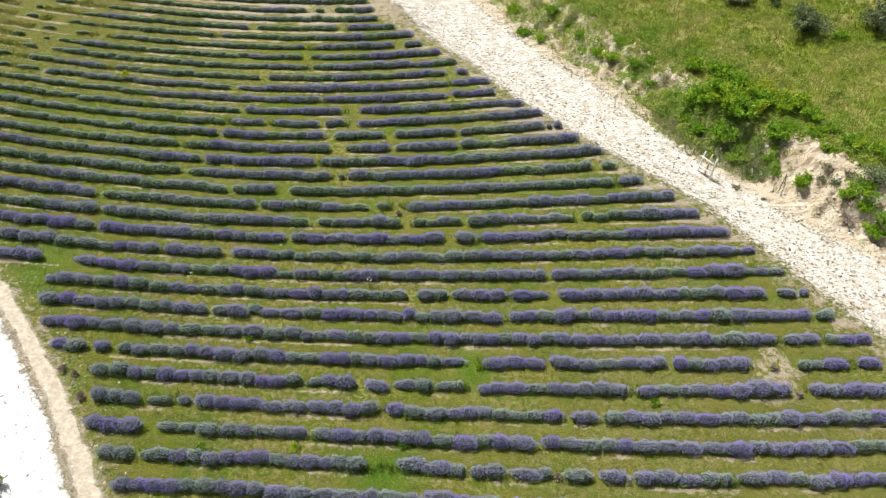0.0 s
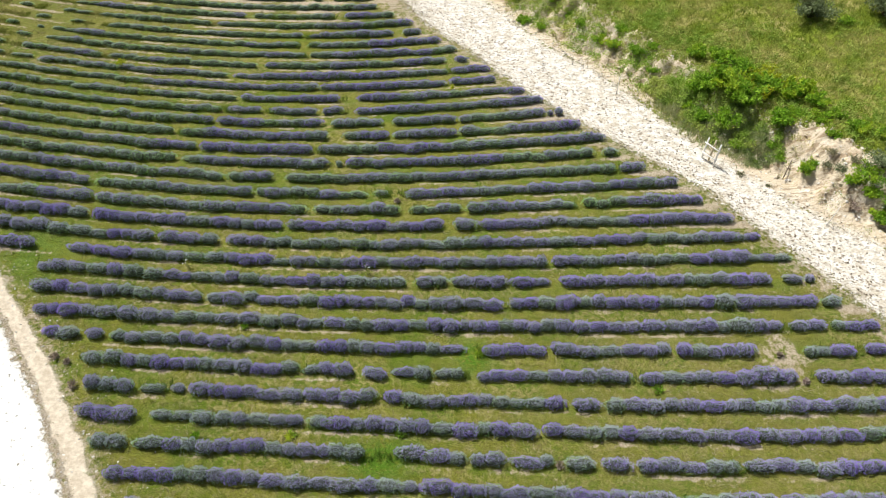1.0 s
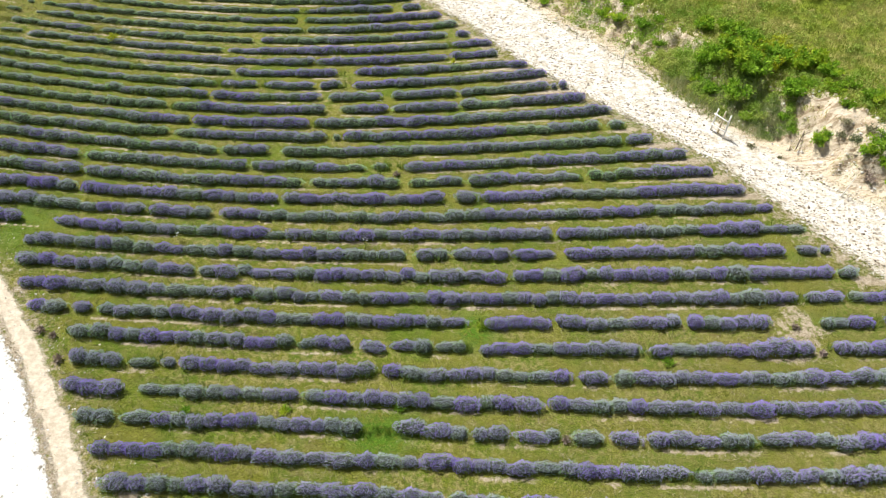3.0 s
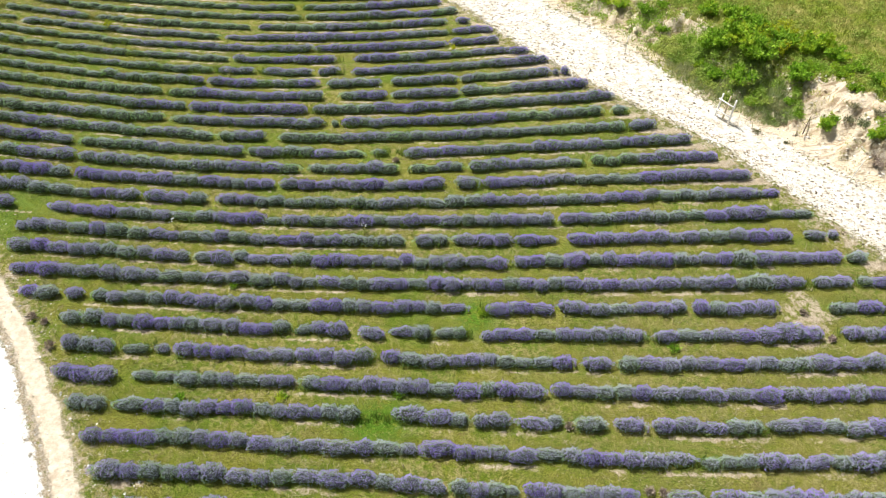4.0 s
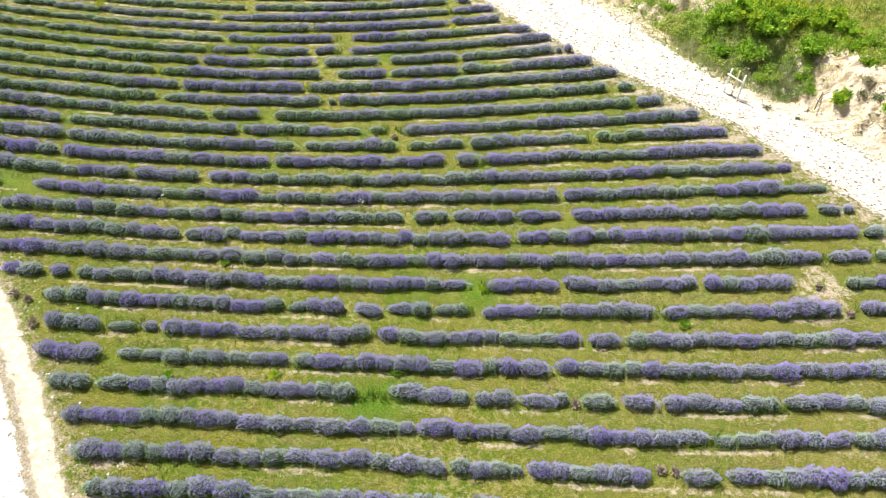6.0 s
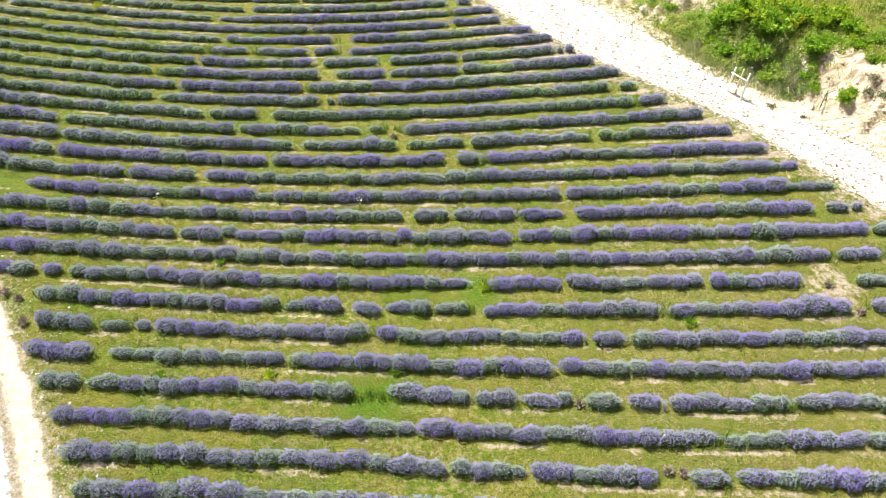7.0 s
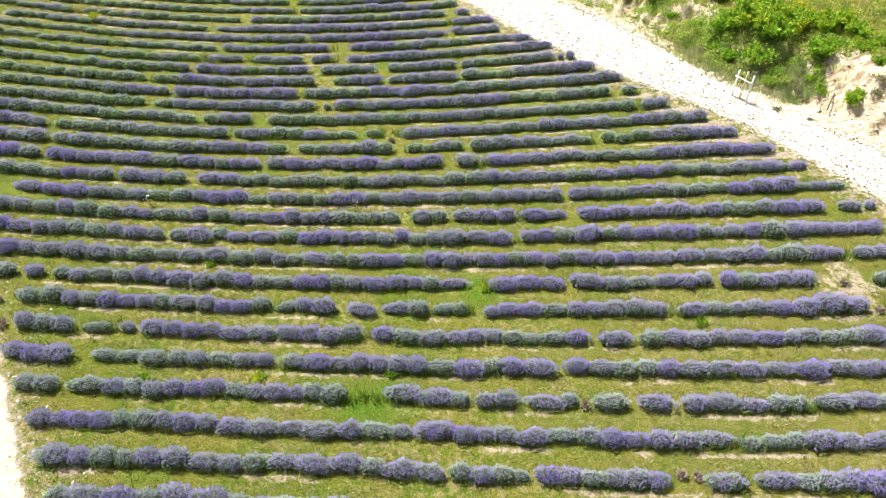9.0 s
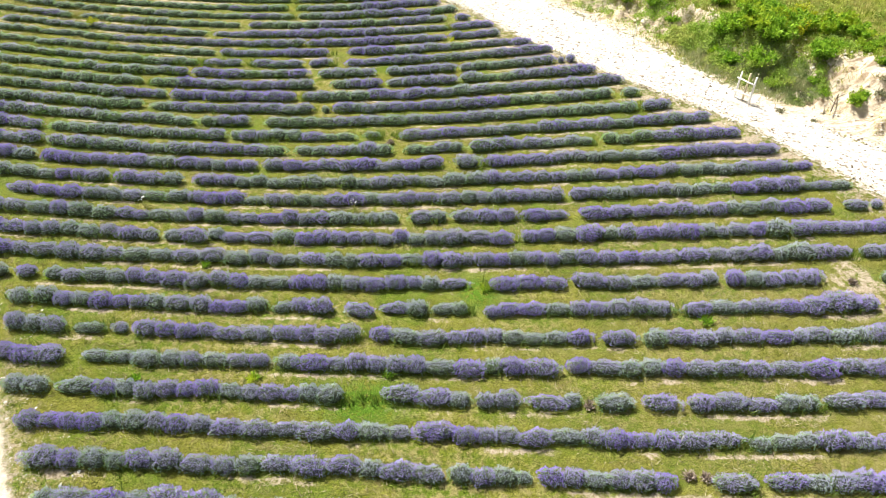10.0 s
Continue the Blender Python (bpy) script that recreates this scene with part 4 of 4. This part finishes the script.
for i, (x, y, r) in enumerate([(23.7, 42.3, 1.45), (28.1, 41.6, 1.5), (20.5, 46.6, 1.0), (22.8, 45.8, 0.5)]):
    shrub("dark_shrub", x, y, r, r * 1.05, LEAF_DARK, "dark grey-green thorny shrub on the grassy hillside", int(2300 * r), 0.14, 70 + i, open_work=0.3)
shrub("low_shrub", 25.6, 41.2, 0.55, 0.35, LEAF, "low deep green shrub in the meadow grass", 620, 0.12, 84)
shrub("low_shrub", -15.9, 11.3, 0.5, 0.45, LEAF_DARK, "dark low shrub at the edge of the gravel road", 500, 0.09, 80)
shrub("broom", -19.4, 37.45, 0.40, 0.5, LEAF_YELLOW, "round yellow-green bush within the lavender", 420, 0.09, 81)


# ---- the wooden stand on the road's edge, and stakes ----
def post_mesh(name, a, b, r0, r1, material, sides=8):
    a, b = np.array(a, float), np.array(b, float)
    v, f = tube([a, a * 0.66 + b * 0.34 + [0.006, 0.004, 0], a * 0.33 + b * 0.67 - [0.005, 0.003, 0], b], [r0, (2 * r0 + r1) / 3, (r0 + 2 * r1) / 3, r1], sides)
    return mesh_of(name, v, f, material, smooth=True)


stand = new("wooden_stand")
stand.location = (14.66, 30.38, float(height(14.66, 30.38)))
for foot, top, mat in (((-0.27, 0.35), (-0.20, 0.30, 1.39), LIMEWASH), ((0.04, 0.06), (0.08, -0.03, 1.46), RAW_WOOD), ((0.18, -0.40), (0.27, -0.37, 1.42), LIMEWASH)):
    part("post", post_mesh("post", (*foot, -0.12), top, 0.052, 0.044, mat), stand)
for h, sag in ((0.42, 0.03), (1.08, -0.02)):
    part("rail", post_mesh("rail", (-0.34, 0.34, h), (0.23, -0.50, h + sag), 0.038, 0.035, LIMEWASH), stand)
tagged(stand, "whitewashed rustic wooden stand of three posts and two rails", "wooden stand")
for x, y, h, lean in ((10.75, 37.05, 1.2, 0.05), (19.2, 25.2, 1.3, 0.25), (16.3, 46.2, 1.4, 0.02)):
    stake = new("stake", post_mesh("stake", (0, 0, -0.1), (lean, 0.05, h), 0.022, 0.016, LIMEWASH, 6))
    stake.location = (x, y, float(height(x, y)))
    tagged(stake, "thin pale wooden stake standing beside the road", "stake", "roadside stakes")
marker = new("row_marker", post_mesh("row_marker", (0, 0, -0.05), (0.0, -0.06, 0.55), 0.02, 0.016, LIMEWASH, 6))
marker.location = (6.55, 10.75, float(height(6.55, 10.75)))
tagged(marker, "short white stake set in a lavender row", "stake")


# ---- dead plants, weeds and wild flowers in the field ----
def wild_plant(name, x, y, radius, tall, material, label, category, count, size, seed, flat=0.4):
    """A small plant of blades that spread from one root."""
    g = np.random.default_rng(seed)
    d = around(g, count, flat)
    roots = d * g.uniform(0.1, 0.75, (count, 1)) * [radius, radius, tall]
    v, f = blades(g, roots, unit(d + g.normal(0, 0.3, (count, 3))), g.uniform(0.6, 1.3, count) * size, g.uniform(0.25, 0.45, count) * size, 0.45, d)
    ob = new(name, mesh_of(name, v, f, material))
    ob.location = (x, y, float(height(x, y)))
    return tagged(ob, label, category)


for i, (x, y, r) in enumerate([(6.55, 9.75, 0.24), (6.98, 9.72, 0.18), (4.28, 12.1, 0.2), (-15.4, 16.3, 0.26), (-14.9, 16.1, 0.18), (-14.3, 15.05, 0.28), (14.0, 17.0, 0.2), (14.6, 15.7, 0.22), (-2.3, 26.6, 0.2)]):
    wild_plant("dead_lavender_bush", x, y, r, r * 1.1, LEAF_BROWN, "small withered brown lavender bush in a gap", "dead bush", 150, 0.11, 300 + i)
for i, (x, y, r) in enumerate([(1.55, 17.1, 0.34), (-5.7, 13.2, 0.3), (10.0, 29.2, 0.3), (-1.6, 13.4, 0.3), (-9.2, 13.1, 0.24), (8.6, 15.3, 0.35), (-13.5, 17.4, 0.3), (-8.4, 18.3, 0.2)]):
    wild_plant("weed", x, y, r, r * 0.6, LEAF, "low bright green weed among the lavender", "weed", 130, 0.12, 330 + i)
for i, (x, y, r) in enumerate([(-11.7, 33.4, 0.22), (-11.5, 21.5, 0.2), (-3.4, 21.6, 0.16), (-3.5, 32.3, 0.24)]):
    g = np.random.default_rng(360 + i)
    flower = wild_plant("wild_flower", x, y, r, 0.42, GRASS, "white umbel wild flower standing among the lavender", "wild flower", 40, 0.12, 360 + i)
    for j in range(6):
        a, q = g.uniform(0, 6.28), r * g.uniform(0.2, 1.0)
        v, f = dome(g, 7, 2, (0.030, 0.030, 0.018), 0.1, 0.0)
        part("flower_head", mesh_of("flower_head", v, f, PETAL), flower, "white flower head", pose(math.cos(a) * q, math.sin(a) * q, 0.48 + g.uniform(-0.06, 0.1)))
for i, (x, y, r) in enumerate([(1.8, 28.7, 0.28), (0.6, 37.1, 0.16)]):
    wild_plant("broom", x, y, r, 0.5, LEAF_YELLOW, "small yellow-green plant growing through the lavender", "weed", 140, 0.1, 380 + i)


# ---- a dead branch on the bank ----
branch = new("dead_branch")
branch.location = (18.75, 29.45, float(height(18.7, 29.4)))
for name, ends, radius in (("stem", ((-0.55, -0.75, -0.02), (0.0, 0.1, 0.16), (0.5, 0.85, 0.22)), 0.03), ("twig", ((0.05, 0.15, 0.16), (0.35, 0.2, 0.3), (0.6, 0.25, 0.34)), 0.016), ("twig", ((-0.2, -0.25, 0.08), (-0.35, 0.05, 0.2), (-0.4, 0.3, 0.26)), 0.014)):
    v, f = tube(ends, [radius, radius * 0.75, radius * 0.3], 6)
    part(name, mesh_of(name, v, f, BARK, smooth=True), branch)
tagged(branch, "dark dead branch lying on the chalk bank", "branch")
